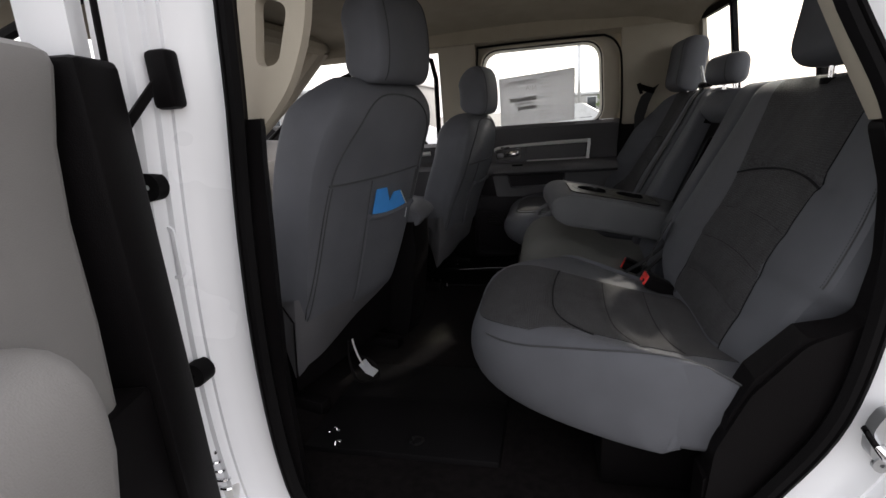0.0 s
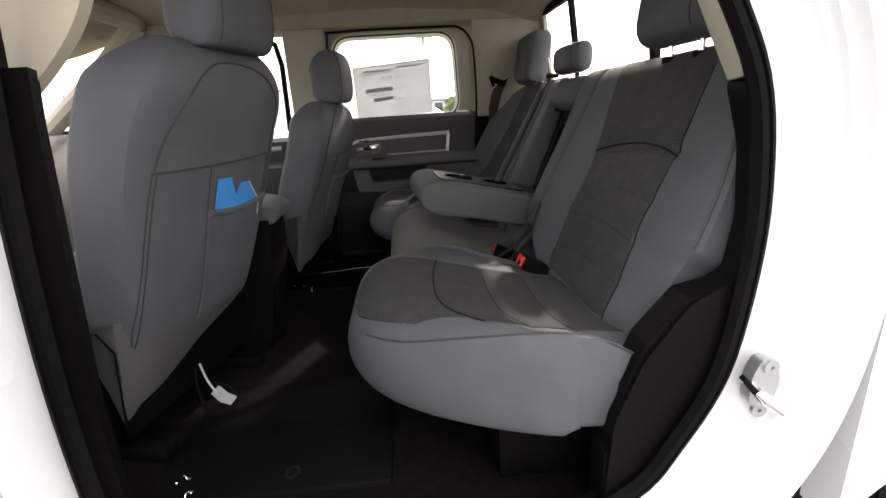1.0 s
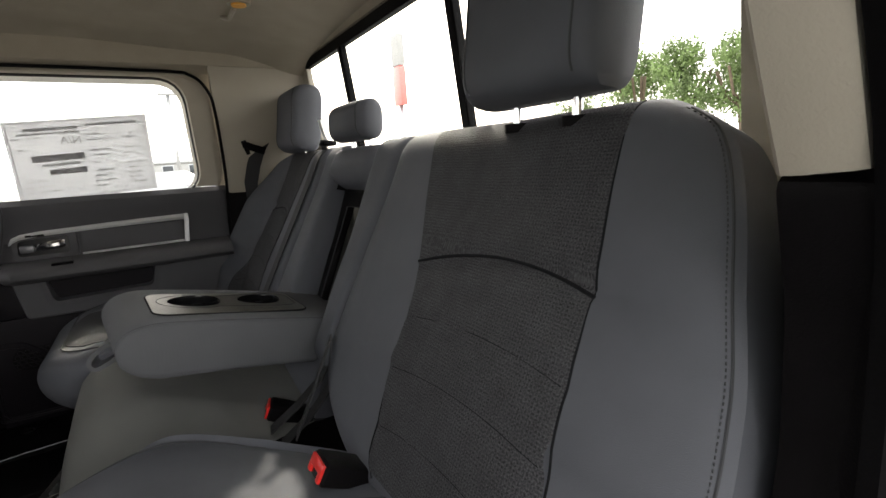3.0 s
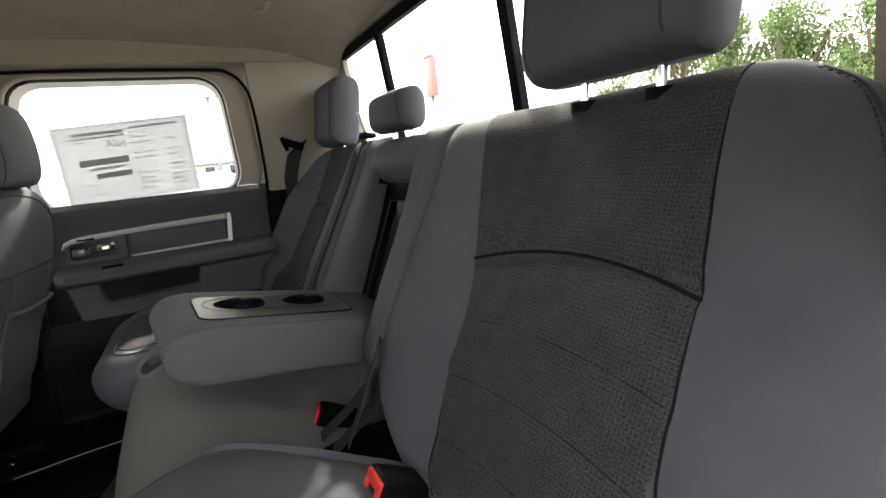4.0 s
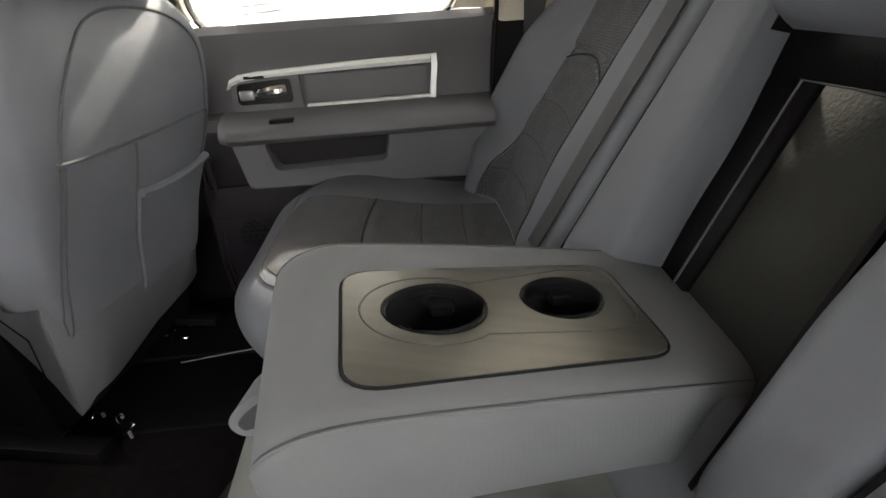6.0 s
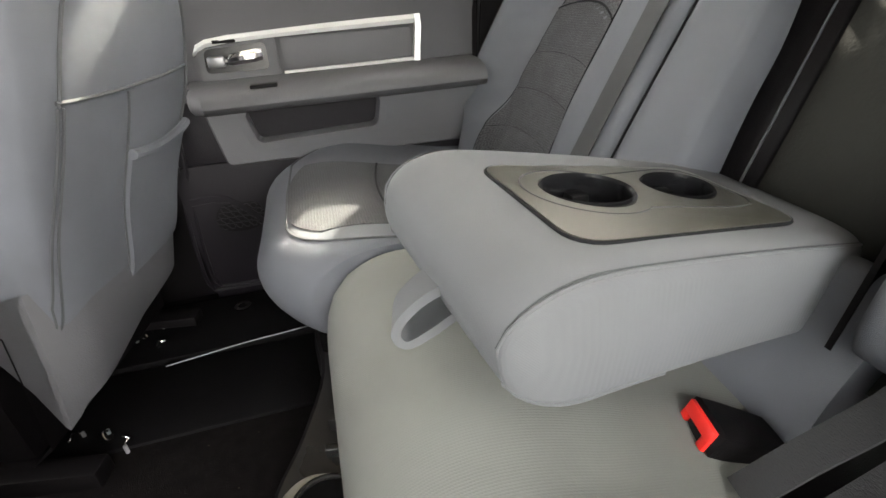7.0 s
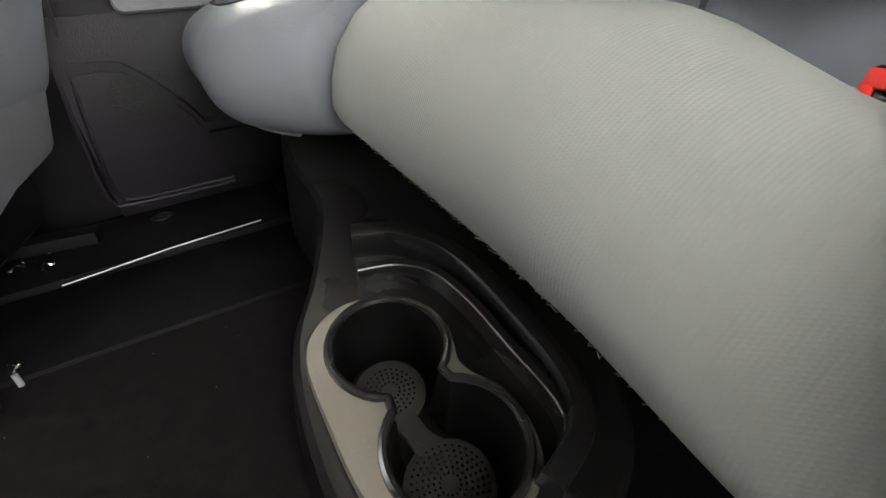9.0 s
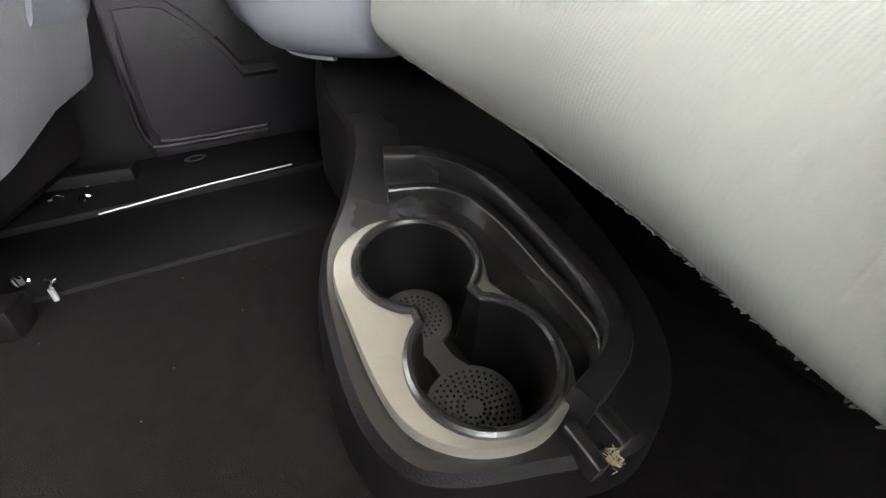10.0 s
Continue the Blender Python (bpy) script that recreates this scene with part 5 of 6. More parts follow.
# ---- front seats ----
def front_seat(yc, dx, dz, hw, yaw, pocket, hem, rake, label):
    """A front seat seen from behind; rake lays its back further over and draws its foot forward."""
    s = thing("front_seat", label, "seat", "front seats")
    P_ = Pillow([(-0.221 - 0.037 * rake + dx, 0.240), (-0.182 - 0.026 * rake + dx, 0.38), (-0.118 - 0.008 * rake + dx, 0.58 + dz), (-0.085 + 0.011 * rake + dx, 0.70 + dz), (-0.080 + 0.020 * rake + dx, 0.785 - 0.01 * rake + dz)],
                *[curve([(v, yc + sg * hw * k) for v, k in ((0, 0.82), (0.30, 0.92), (0.62, 1.0), (0.80, 0.97), (0.90, 0.88), (1, 0.66))]) for sg in (-1, 1)],
                0.10, 0.055, n=5.5, m0=4, m1=2.4, e0=0.02, e1=0.20, k=0.20)
    ob = part("backrest", P_.mesh(32, 48), "cloth", s)
    # vinyl skirt: from one flank round the back to the other, lowest at its rear corners
    sk, reach = [], hw * 0.92 - 0.006
    for a, j in [(-1, k) for k in span(1, 0, 8)[:-1]] + [(k, 0) for k in span(-1, 1, 36)] + [(1, k) for k in span(0, 1, 8)[1:]]:
        fore = 0.034 * rake + 0.040 * abs(a) ** 8 + 0.11 * j
        low = lerp(hem[0], hem[1], 0.5 + 0.5 * a) + 0.012 * (1 - abs(a)) + 0.24 * j ** 0.7 - 0.028 * math.exp(-((abs(a) - 1) / 0.07) ** 2) * (1 - j) ** 4
        top = max(low + 0.02, 0.320 - 0.02 * j)
        sk.append([(x - fore + dx, yc + reach * a, lerp(low, top, k)) for x, k in ((-0.150, 1.0), (-0.153, 0.9), (-0.163, 0.5), (-0.183, 0.03), (-0.186, 0.0), (-0.190, 0.03), (-0.172, 0.5), (-0.163, 0.9))])
    part("skirt", loft(sk), "trim_lo", s, "grey vinyl lower skirt")
    part("seam", P_.seam([(u, 0.63 + 0.012 * u * u) for u in span(-0.82, 0.82)], 0.0026, 0.0008, -1), "seam", ob)
    for u in (-0.83, -0.79, 0.79, 0.83):
        part("seam", P_.seam([(max(-0.985, u + 0.02 * math.sin(t * 3) - (0.20 * (1 - t / 0.63) if u < 0 else 0.0)), t) for t in span(0.02, 0.628)], 0.0016, 0.001, -1), "seam", ob)
    # the back panel's seam climbs the near flank and turns along the top
    top = open_arc([(-0.80, 0.63, 0), (-0.76, 0.72, 0), (-0.69, 0.80, 0), (-0.58, 0.87, 0), (-0.42, 0.92, 0), (-0.15, 0.945, 0), (0.25, 0.945, 0), (0.58, 0.925, 0), (0.78, 0.86, 0), (0.82, 0.75, 0), (0.80, 0.63, 0)])
    part("seam", P_.seam([(q.x, q.y) for q in top], 0.0022, 0.001, -1), "seam", ob)
    lip = lambda a: 0.445 + 0.020 * (2 * a - 1) ** 2
    uf = lambda a, t: lerp(pocket[0], pocket[1], a)
    part("pocket", P_.patch(uf, lambda a, t: lerp(0.02, lip(a), t), 24, 16, 0.008, -1, 0.010), "cloth", ob, "map pocket sewn on the seat back")
    part("pocket_lip", P_.seam([(uf(a, 0), lip(a)) for a in span(0, 1)], 0.0075, 0.008, -1, 8), "cloth", ob)
    for a in (0, 1):
        part("seam", P_.seam([(uf(a, 0), t) for t in span(0.02, 0.62)], 0.0018, 0.001, -1), "seam", ob)
    h = Pillow([(-0.050 + 0.018 * rake + dx, 0.775 - 0.015 * rake + dz), (-0.040 + 0.02 * rake + dx, 0.84 + dz), (-0.045 + 0.02 * rake + dx, 0.91 + dz), (-0.065 + 0.02 * rake + dx, 0.958 + dz)], yc - (0.095 if yc < 0 else 0.080), yc + (0.140 if yc < 0 else 0.105), 0.080, 0.050, n=4, m0=3, m1=2.4, e0=0.10, e1=0.25, k=0.28)
    hr = part("headrest", h.mesh(28, 32), "cloth", s)
    part("seam", h.seam([(-0.78, t) for t in span(0.05, 0.95)], 0.0016, 0.0006, -1), "seam", hr)
    part("seam", h.seam([(0.78, t) for t in span(0.05, 0.95)], 0.0016, 0.0006, -1), "seam", hr)
    for sg in (-1, 1):
        part("post", tube([(-0.06 + dx, yc + sg * 0.06, 0.83 + dz), (-0.07 + dx, yc + sg * 0.06, 0.74 + dz)], 0.007, 10), "chrome", hr, "chrome headrest post")
    c = Pillow([(-0.80 + dx, 0.28), (-0.62 + dx, 0.30), (-0.46 + dx, 0.285), (-0.34 + dx, 0.28)], yc - 0.23, yc + 0.23, 0.06, 0.08, n=6, m0=2.5, m1=3, e0=0.2, e1=0.1, k=0.2)
    part("cushion", c.mesh(24, 28), "cloth", s)
    part("base", box(-0.70 + dx, -0.30 + dx, yc - hw + 0.03, yc + hw - 0.03, 0.02, 0.27, 0.02), "black", s, "black seat base")
    part("side_shield", loft([[(x + dx, yc - hw + 0.02, z), (x + dx, yc + hw - 0.02, z)] for x, z in ((-0.66, 0.10), (-0.66, 0.28), (-0.265, 0.30), (-0.235, 0.26), (-0.26, 0.06), (-0.30, 0.03), (-0.66, 0.10))], closed=False), "black", s, "black plastic seat shield")
    for sg in (-1, 1):
        part("rail", box(-0.75 + dx, -0.20 + dx, yc + sg * 0.19 - 0.02, yc + sg * 0.19 + 0.02, -0.004, 0.03, 0.005), "black", s, "black steel seat rail")
        part("rail_bolt", disc_ring((-0.205 + dx, yc + sg * 0.19, 0.0), 0.002, 0.005, 0.0, 0.018, n=12), "chrome", s, "bright rail bolt")
    turn = pose(-0.05 + dx, yc, 0) @ pose(0, 0, 0, 0, 0, yaw) @ pose(0.05 - dx, -yc, 0)
    s.matrix_world = turn
    return P_, turn


near_front, near_turn = front_seat(-0.435, -0.070, 0.050, 0.245, -14, (-0.15, 0.78), (0.125, 0.235), 1.0, "grey cloth driver seat with map pocket on its back")
far_front, far_turn = front_seat(0.478, 0.038, -0.055, 0.206, -11, (-0.14, 0.84), (0.122, 0.176), -0.15, "grey cloth front passenger seat with empty map pocket")

# booklet in the driver seat's pocket
book = thing("booklet", "bright blue folded booklet in the seat pocket", "booklet")
bm = bmesh.new()
pts = [(0.38, 0.258), (0.36, 0.319), (0.18, 0.396), (0.08, 0.398), (0.03, 0.357), (-0.06, 0.424), (-0.20, 0.428), (-0.22, 0.258)]
r0 = [near_front.at(u * 1.30 + 0.20, 0.085 + v * 1.15, 0.004, -1) for u, v in pts]
part("cover", loft([r0, [p + Vector((0.004, 0, 0.001)) for p in r0]], bm=bm), "blue", book, smooth=False)
part("page_edge", tube([near_front.at(0.694, 0.390, 0.008, -1), near_front.at(0.668, 0.452, 0.008, -1), near_front.at(0.434, 0.540, 0.008, -1)], 0.0018, 6), "paper", book, "white page edges")
book.matrix_world = near_turn

# tag and cable hanging under the driver seat
tag = thing("wire_tag", "white paper tag on a wire under the seat", "tag")
part("wire", tube(open_arc([(-0.275, -0.480, 0.150), (-0.278, -0.485, 0.095), (-0.265, -0.483, 0.035), (-0.240, -0.455, 0.012), (-0.218, -0.430, 0.022), (-0.230, -0.435, 0.063), (-0.258, -0.455, 0.093)]), 0.0038, 8), "black", tag, "black wire loop")
part("wire", tube(open_arc([(-0.270, -0.468, 0.150), (-0.262, -0.466, 0.105), (-0.250, -0.462, 0.068)]), 0.0028, 8), "satin", tag, "bare metal wire")
part("label", ribbon([(-0.252, -0.462, 0.078), (-0.240, -0.452, 0.048), (-0.222, -0.444, 0.032)], (0.3, 1, 0.2), 0.030, 0.001), "paper", tag, "white paper label")

# centre console between the front seats
con = thing("centre_console", "grey padded console between the front seats", "console")
cp = Pillow([(-0.55, 0.42), (-0.36, 0.425), (-0.20, 0.42), (-0.145, 0.40)], -0.115, 0.085, 0.03, 0.05, n=6, m0=3, m1=2.4, e0=0.1, e1=0.1, k=0.2)
part("lid", cp.mesh(20, 24), "cloth", con, "grey padded lid")
part("bin", loft([[(-0.55, -0.12, z), (-0.17 + b, -0.12, z), (-0.15 + b, -0.02, z), (-0.17 + b, 0.07, z), (-0.55, 0.07, z)] for z, b in ((-0.02, -0.06), (0.1, -0.03), (0.30, 0.0), (0.40, 0.0))]), "black", con, "black console bin")

# ---- cup holder tray on the floor before the bench ----
tray = thing("floor_cup_tray", "black floor tray with twin cup holders and champagne rim", "cup holder")
TR = pose(0.1372, 0.0449, 0.0789, 15.9, 2.2, -6.0) @ Matrix.Scale(0.968, 4)


def tr(x, y, z):
    return TR @ Vector((x, y, z))


def tray_loop(pts, z):
    return [tr(p[0], p[1], z) for p in pts]


C1, C2, R1, R2 = Vector((-0.010, 0.043)), Vector((0.0077, -0.0476)), 0.0455, 0.049


def figure8(d, n=30):
    """The outline of the two joined wells, drawn in by d."""
    ax = (C2 - C1).normalized()
    sd = Vector((ax.y, -ax.x))
    neck, out = radians(30), []
    for c, r, s in ((C2, R2 - d, 1), (C1, R1 - d, -1)):
        for k in range(n + 1):
            a = lerp(-math.pi / 2 + neck, math.pi * 1.5 - neck, k / n)
            out.append(c + (sd * math.cos(a) * s + ax * math.sin(a) * s) * r)
    return out


def holed(outer, inner, z):
    """A flat sheet between an outer loop and a hole."""
    bm = bmesh.new()
    es = []
    for lp in (outer, inner):
        vs = [bm.verts.new(p) for p in tray_loop(lp, z)]
        es += [bm.edges.new((vs[i], vs[(i + 1) % len(vs)])) for i in range(len(vs))]
    bmesh.ops.triangle_fill(bm, use_beauty=True, use_dissolve=False, edges=es)
    return bm


F8 = figure8(0.0)
# the champagne plate lies on the door side of the wells and round the nearer one
PLATE_RIM = smooth_loop([(-0.036, 0.092), (-0.060, 0.076), (-0.071, 0.050), (-0.068, 0.005), (-0.061, -0.045), (-0.051, -0.074), (-0.033, -0.092), (-0.010, -0.102), (0.016, -0.104), (0.038, -0.095),
                         (0.055, -0.078), (0.0610, -0.050), (0.0555, -0.022), (0.041, -0.003), (0.0345, 0.012), (0.0375, 0.028), (0.0392, 0.045), (0.0325, 0.068), (0.0145, 0.0860), (-0.010, 0.0925)], 4)
part("rim_plate", holed(PLATE_RIM, figure8(-0.001), 0.004), "brushed", tray, "champagne coloured cup holder rim", smooth=False)
part("plate_edge", loft([tray_loop(PLATE_RIM, 0.0042), tray_loop(grown(PLATE_RIM, 0.0012), 0.002), tray_loop(grown(PLATE_RIM, 0.0014), -0.010)], caps=False), "brushed", tray)
part("well_rim", tube([tr(p.x, p.y, 0.005) for p in F8 + F8[:1]], 0.0036, 8), "satinblack", tray, "black rolled rim of the wells")
bm = loft([tray_loop(figure8(d), z) for d, z in ((0.0, 0.004), (0.003, -0.012), (0.006, -0.060), (0.009, -0.072))], caps=False)
bm.faces.new([bm.verts.new(p) for p in tray_loop(figure8(0.009), -0.072)])
part("well_liner", bm, "wellblack", tray, "black twin cup wells")
for c, rr, rows in ((C1, 0.031, 5), (C2, 0.036, 7)):
    disc = [[(c.x + r * math.cos(2 * math.pi * k / 32), c.y + r * math.sin(2 * math.pi * k / 32)) for k in range(32)] for r in (rr, rr, rr - 0.002)]
    wm = part("well_mat", loft([tray_loop(lp, z) for lp, z in zip(disc, (-0.072, -0.066, -0.065))]), "matgrey", tray, "grey rubber well mat with rings of holes")
    bm = bmesh.new()
    for ring in range(1, rows):
        n = 10 + 4 * ring
        for k in range(n):
            a = 2 * math.pi * k / n
            r = 0.004 + ring * 0.0043
            vs = [bm.verts.new(tr(c.x + r * math.cos(a) + 0.0010 * math.cos(q), c.y + r * math.sin(a) + 0.0010 * math.sin(q), -0.0649)) for q in [math.pi / 3 * w for w in range(6)]]
            top = [bm.verts.new(v.co + Vector((0, 0, 0.0005))) for v in vs]
            bm.faces.new(top)
            for w in range(6):
                bm.faces.new((vs[w], vs[(w + 1) % 6], top[(w + 1) % 6], top[w]))
    part("mat_dots", bm, "gloss", wm, "rings of small dark holes", smooth=False)
strip = smooth_loop([C1 + Vector((-0.012, -0.018)), C1 + Vector((0.010, -0.022)), C1.lerp(C2, 0.5) + Vector((0.009, 0.0)), C2 + Vector((0.012, 0.028)), C2 + Vector((-0.012, 0.028)), C1.lerp(C2, 0.5) + Vector((-0.010, 0.0))], 4)
part("well_mat", loft([tray_loop(strip, z) for z in (-0.071, -0.0646)]), "matgrey", tray, smooth=False)
# the tray's body, its deck and the two raised rails that curve round the wells
apron = [(-0.084, 0.025), (-0.079, -0.050), (-0.062, -0.092), (-0.034, -0.110), (0.018, -0.119), (0.076, -0.124), (0.120, -0.098), (0.146, -0.055), (0.158, 0.010), (0.160, 0.100), (0.155, 0.200), (0.145, 0.400), (0.135, 0.520), (0.000, 0.520), (-0.035, 0.360), (-0.022, 0.250), (-0.048, 0.150), (-0.076, 0.085)]
lp = smooth_loop(apron, 4)
part("body", loft([tray_loop(grown(lp, 0.010), -0.13), tray_loop(grown(lp, 0.006), -0.05), tray_loop(grown(lp, 0.0), -0.012), tray_loop(grown(lp, -0.006), -0.006)], caps=False), "black", tray, "black moulded tray body")
part("deck", holed(grown(lp, -0.006), grown(PLATE_RIM, 0.0006), -0.006), "satinblack", tray, "black tray deck", smooth=False)


def rail(pts, w, h, name):
    lp2 = [Vector(p) for p in pts]
    rings = []
    for i, p in enumerate(lp2):
        t = (lp2[min(i + 1, len(lp2) - 1)] - lp2[max(i - 1, 0)]).normalized()
        s = Vector((t.y, -t.x))
        rings.append([tr(*(p + s * a), z) for a, z in ((-w / 2, -0.010), (-w / 2, h - 0.0035), (-w * 0.44, h - 0.001), (-w * 0.32, h), (w * 0.32, h), (w * 0.44, h - 0.001), (w / 2, h - 0.0035), (w / 2, -0.010))])
    return part(name, loft(rings), "satinblack", tray, "raised black rail")


def open_curve(pts, per=6):
    q = [Vector(p) for p in pts]
    out = []
    for i in range(len(q) - 1):
        p0, p1, p2, p3 = q[max(i - 1, 0)], q[i], q[i + 1], q[min(i + 2, len(q) - 1)]
        for k in range(per):
            t = k / per
            out.append(0.5 * ((2 * p1) + (p2 - p0) * t + (2 * p0 - 5 * p1 + 4 * p2 - p3) * t * t + (3 * p1 - p0 - 3 * p2 + p3) * t ** 3))
    return out + [q[-1]]


rail(open_curve([(-0.012, 0.122), (0.023, 0.117), (0.051, 0.096), (0.067, 0.052), (0.076, 0.002), (0.084, -0.038), (0.084, -0.060), (0.074, -0.078)]), 0.010, 0.014, "rail")
rail(open_curve([(-0.006, 0.161), (0.033, 0.151), (0.068, 0.118), (0.085, 0.070), (0.095, 0.014), (0.099, -0.026), (0.095, -0.056), (0.082, -0.075), (0.064, -0.087), (0.046, -0.096)]), 0.017, 0.024, "rail")
rail(open_curve([(0.055, -0.090), (0.059, -0.106), (0.063, -0.122)]), 0.012, 0.010, "rail")
rail(open_curve([(0.037, -0.102), (0.040, -0.115), (0.043, -0.130)]), 0.009, 0.007, "rail")
lint = thing("lint_tuft", "small tan tuft of lint caught on the tray", "lint")
bm = bmesh.new()
rl = random.Random(12)
for _ in range(30):
    q = tr(0.053 + rl.gauss(0, 0.0022), -0.127 + rl.gauss(0, 0.0022), 0.002)
    tube([q + Vector((rl.gauss(0, 0.002), rl.gauss(0, 0.002), k * rl.uniform(0.0006, 0.0024))) for k in range(3)], 0.00025, 4, bm)
part("tuft", bm, "lint", lint)

# ---- door hardware on the near side ----
strk = thing("door_striker", "bright steel door striker on the white jamb", "striker")
part("base", plate_xz(round_poly([(0.704, 0.216), (0.732, 0.204), (0.747, 0.250), (0.738, 0.284), (0.716, 0.288), (0.703, 0.260)], 0.014), -0.866, -0.846), "steel", strk)
part("loop", tube([(0.704, -0.85, 0.252), (0.700, -0.888, 0.249), (0.702, -0.893, 0.243), (0.728, -0.893, 0.222), (0.736, -0.888, 0.220), (0.738, -0.85, 0.222)], 0.0065, 10), "chrome", strk, "chrome striker loop")
for x, z in ((0.728, 0.276), (0.718, 0.210)):
    part("screw", disc_ring((x, -0.866, z), 0.003, 0.011, -0.004, 0.002, 'y', 16), "steel", strk)

pillar_kit = thing("pillar_bracket", "white painted door bracket on the centre pillar", "bracket")
sq = round_poly([(-0.352, 0.410), (-0.312, 0.408), (-0.310, 0.492), (-0.352, 0.495)], 0.010)
part("frame", loft([[(p.x, y, p.y) for p in grown(sq, d)] for d, y in ((0.003, -0.862), (0.003, -0.886), (-0.003, -0.886), (-0.003, -0.862))], caps=False), "paint", pillar_kit)
part("plate", plate_xz(sq, -0.872, -0.860), "paint", pillar_kit)
part("bolt", disc_ring((-0.338, -0.880, 0.455), 0.002, 0.011, -0.010, 0.008, 'y', 6), "steel", pillar_kit, "steel bolt head")
spring = thing("door_spring", "bright steel coil at the foot of the pillar", "spring")
part("coil", tube([(-0.305 + 0.012 * math.cos(a * 1.0) + 0.02 * a / 25, -0.890 + 0.010 * math.sin(a), 0.075 - 0.075 * a / 25) for a in span(0, 25, 90)], 0.0035, 6), "chrome", spring)
part("lug", box(-0.295, -0.270, -0.895, -0.862, -0.03, 0.0, 0.005), "satin", spring)
check = thing("door_check", "black door check strap between door and pillar", "door check")
part("bracket", box(-0.326, -0.288, -0.893, -0.862, 0.662, 0.745, 0.008), "black", check)
part("arm", ribbon([(-0.310, -0.905, 0.69), (-0.335, -0.94, 0.64), (-0.350, -0.97, 0.57)], (0.2, 0, 1), 0.022, 0.005), "black", check)
stops = []
for z in (0.57, 0.245):
    bump_stop = thing("bump_stop", "black rubber door bump stop", "bump stop", "bump stops on the pillar")
    part("pad", disc_ring((-0.325, -0.885, z), 0.004, 0.022, -0.018, 0.012, 'y', 20), "rubber", bump_stop)
    stops.append(bump_stop)

# the striker and the pillar fittings sit on the jamb
strk.location = (-0.020, -0.078, 0.030)
for ob, at in ((pillar_kit, (-0.010, -0.066, 0.095)), (spring, (-0.045, -0.062, 0.085)), (check, (0.030, -0.066, 0.105))):
    ob.location = at
for ob in stops:
    ob.location = (-0.005, -0.066, 0.085)

# ---- bed side and rear wheel ----
bed = thing("truck_bed", "white painted pickup bed side with wheel arch", "truck bed", kind="structure")
rings = []
for x in span(0.80, 2.6, 60):
    arch = -0.10
    dxw = x - 1.18
    if abs(dxw) < 0.50:
        arch = max(arch, -0.26 + math.sqrt(max(0, 0.50 ** 2 - dxw ** 2)))
    low = max(-0.32, arch) if abs(dxw) < 0.5 else -0.32
    rings.append([(x, -0.965, 0.66), (x, -0.985, 0.63), (x, -1.00, 0.42), (x, -0.995, lerp(0.40, low, 0.5)), (x, -0.99, low), (x, -0.97, low - 0.01), (x, -0.93, low), (x, -0.93, 0.66)])
part("side", loft(rings), "paint", bed)
rings = [[(x, 0.875, 0.62), (x, 0.895, 0.59), (x, 0.91, 0.40), (x, 0.905, 0.05), (x, 0.90, -0.30), (x, 0.84, -0.30), (x, 0.84, 0.62)] for x in (0.95, 2.6)]
part("side", loft(rings), "paint", bed)
part("bed_floor", box(0.96, 2.6, -0.84, 0.84, -0.02, 0.02, 0.005), "black", bed, "black bed floor")
part("tailgate", box(2.6, 2.66, -0.88, 0.88, -0.02, 0.62, 0.015), "paint", bed)
part("front_panel", box(0.96, 1.0, -0.84, 0.84, 0.02, 0.62, 0.01), "paint", bed)
part("arch_liner", loft([[(1.18 + 0.50 * math.cos(a), y, -0.22 + 0.50 * math.sin(a)) for a in span(0, math.pi, 24)] for y in (-0.895, -0.55)], closed=False), "black", bed, "black wheel arch liner")
wheel = thing("truck_tyre_and_rim", "black truck tyre on a silver rim", "wheel")
part("tyre", loft([[(1.18 + r * math.cos(a), y, -0.22 + r * math.sin(a)) for a in [2 * math.pi * q / 48 for q in range(48)]] for r, y in ((0.22, -0.85), (0.26, -0.875), (0.34, -0.88), (0.385, -0.86), (0.40, -0.83), (0.40, -0.74), (0.38, -0.70))], caps=False), "rubber", wheel)
part("rim", loft([[(1.18 + r * math.cos(a), y, -0.22 + r * math.sin(a)) for a in [2 * math.pi * q / 32 for q in range(32)]] for r, y in ((0.225, -0.85), (0.21, -0.84), (0.20, -0.80), (0.08, -0.82), (0.06, -0.84), (0.01, -0.84))], caps=False), "satin", wheel, "silver rim")
part("rocker", loft([[(x, -1.035, -0.28), (x, -1.045, -0.12), (x, -0.98, -0.06), (x, -0.88, -0.06), (x, -0.88, -0.30)] for x in (-1.3, 0.90)]), "paint", body, "white rocker panel")

# ---- front of the cab ----
front = thing("wall_front", "dashboard and windscreen surround of the cab", "cab front", kind="structure")
part("dashboard", loft([[(-1.30, y, -0.05), (-1.02, y, 0.10), (-0.95, y, 0.40), (-1.00, y, 0.58), (-1.12, y, 0.66), (-1.35, y, 0.68)] for y in span(-0.80, 0.80, 10)]), "trim", front, "charcoal dashboard")
for sg in (-1, 1):
    part("screen_pillar", tube([(-0.80, sg * 0.72, 1.08), (-1.05, sg * 0.78, 0.88), (-1.38, sg * 0.83, 0.64)], 0.040, 10), "pillar", front, "beige windscreen pillar trim")
part("header", tube([(-0.80, y, 1.09) for y in span(-0.74, 0.74, 12)], 0.04, 10), "liner", front, "beige windscreen header")
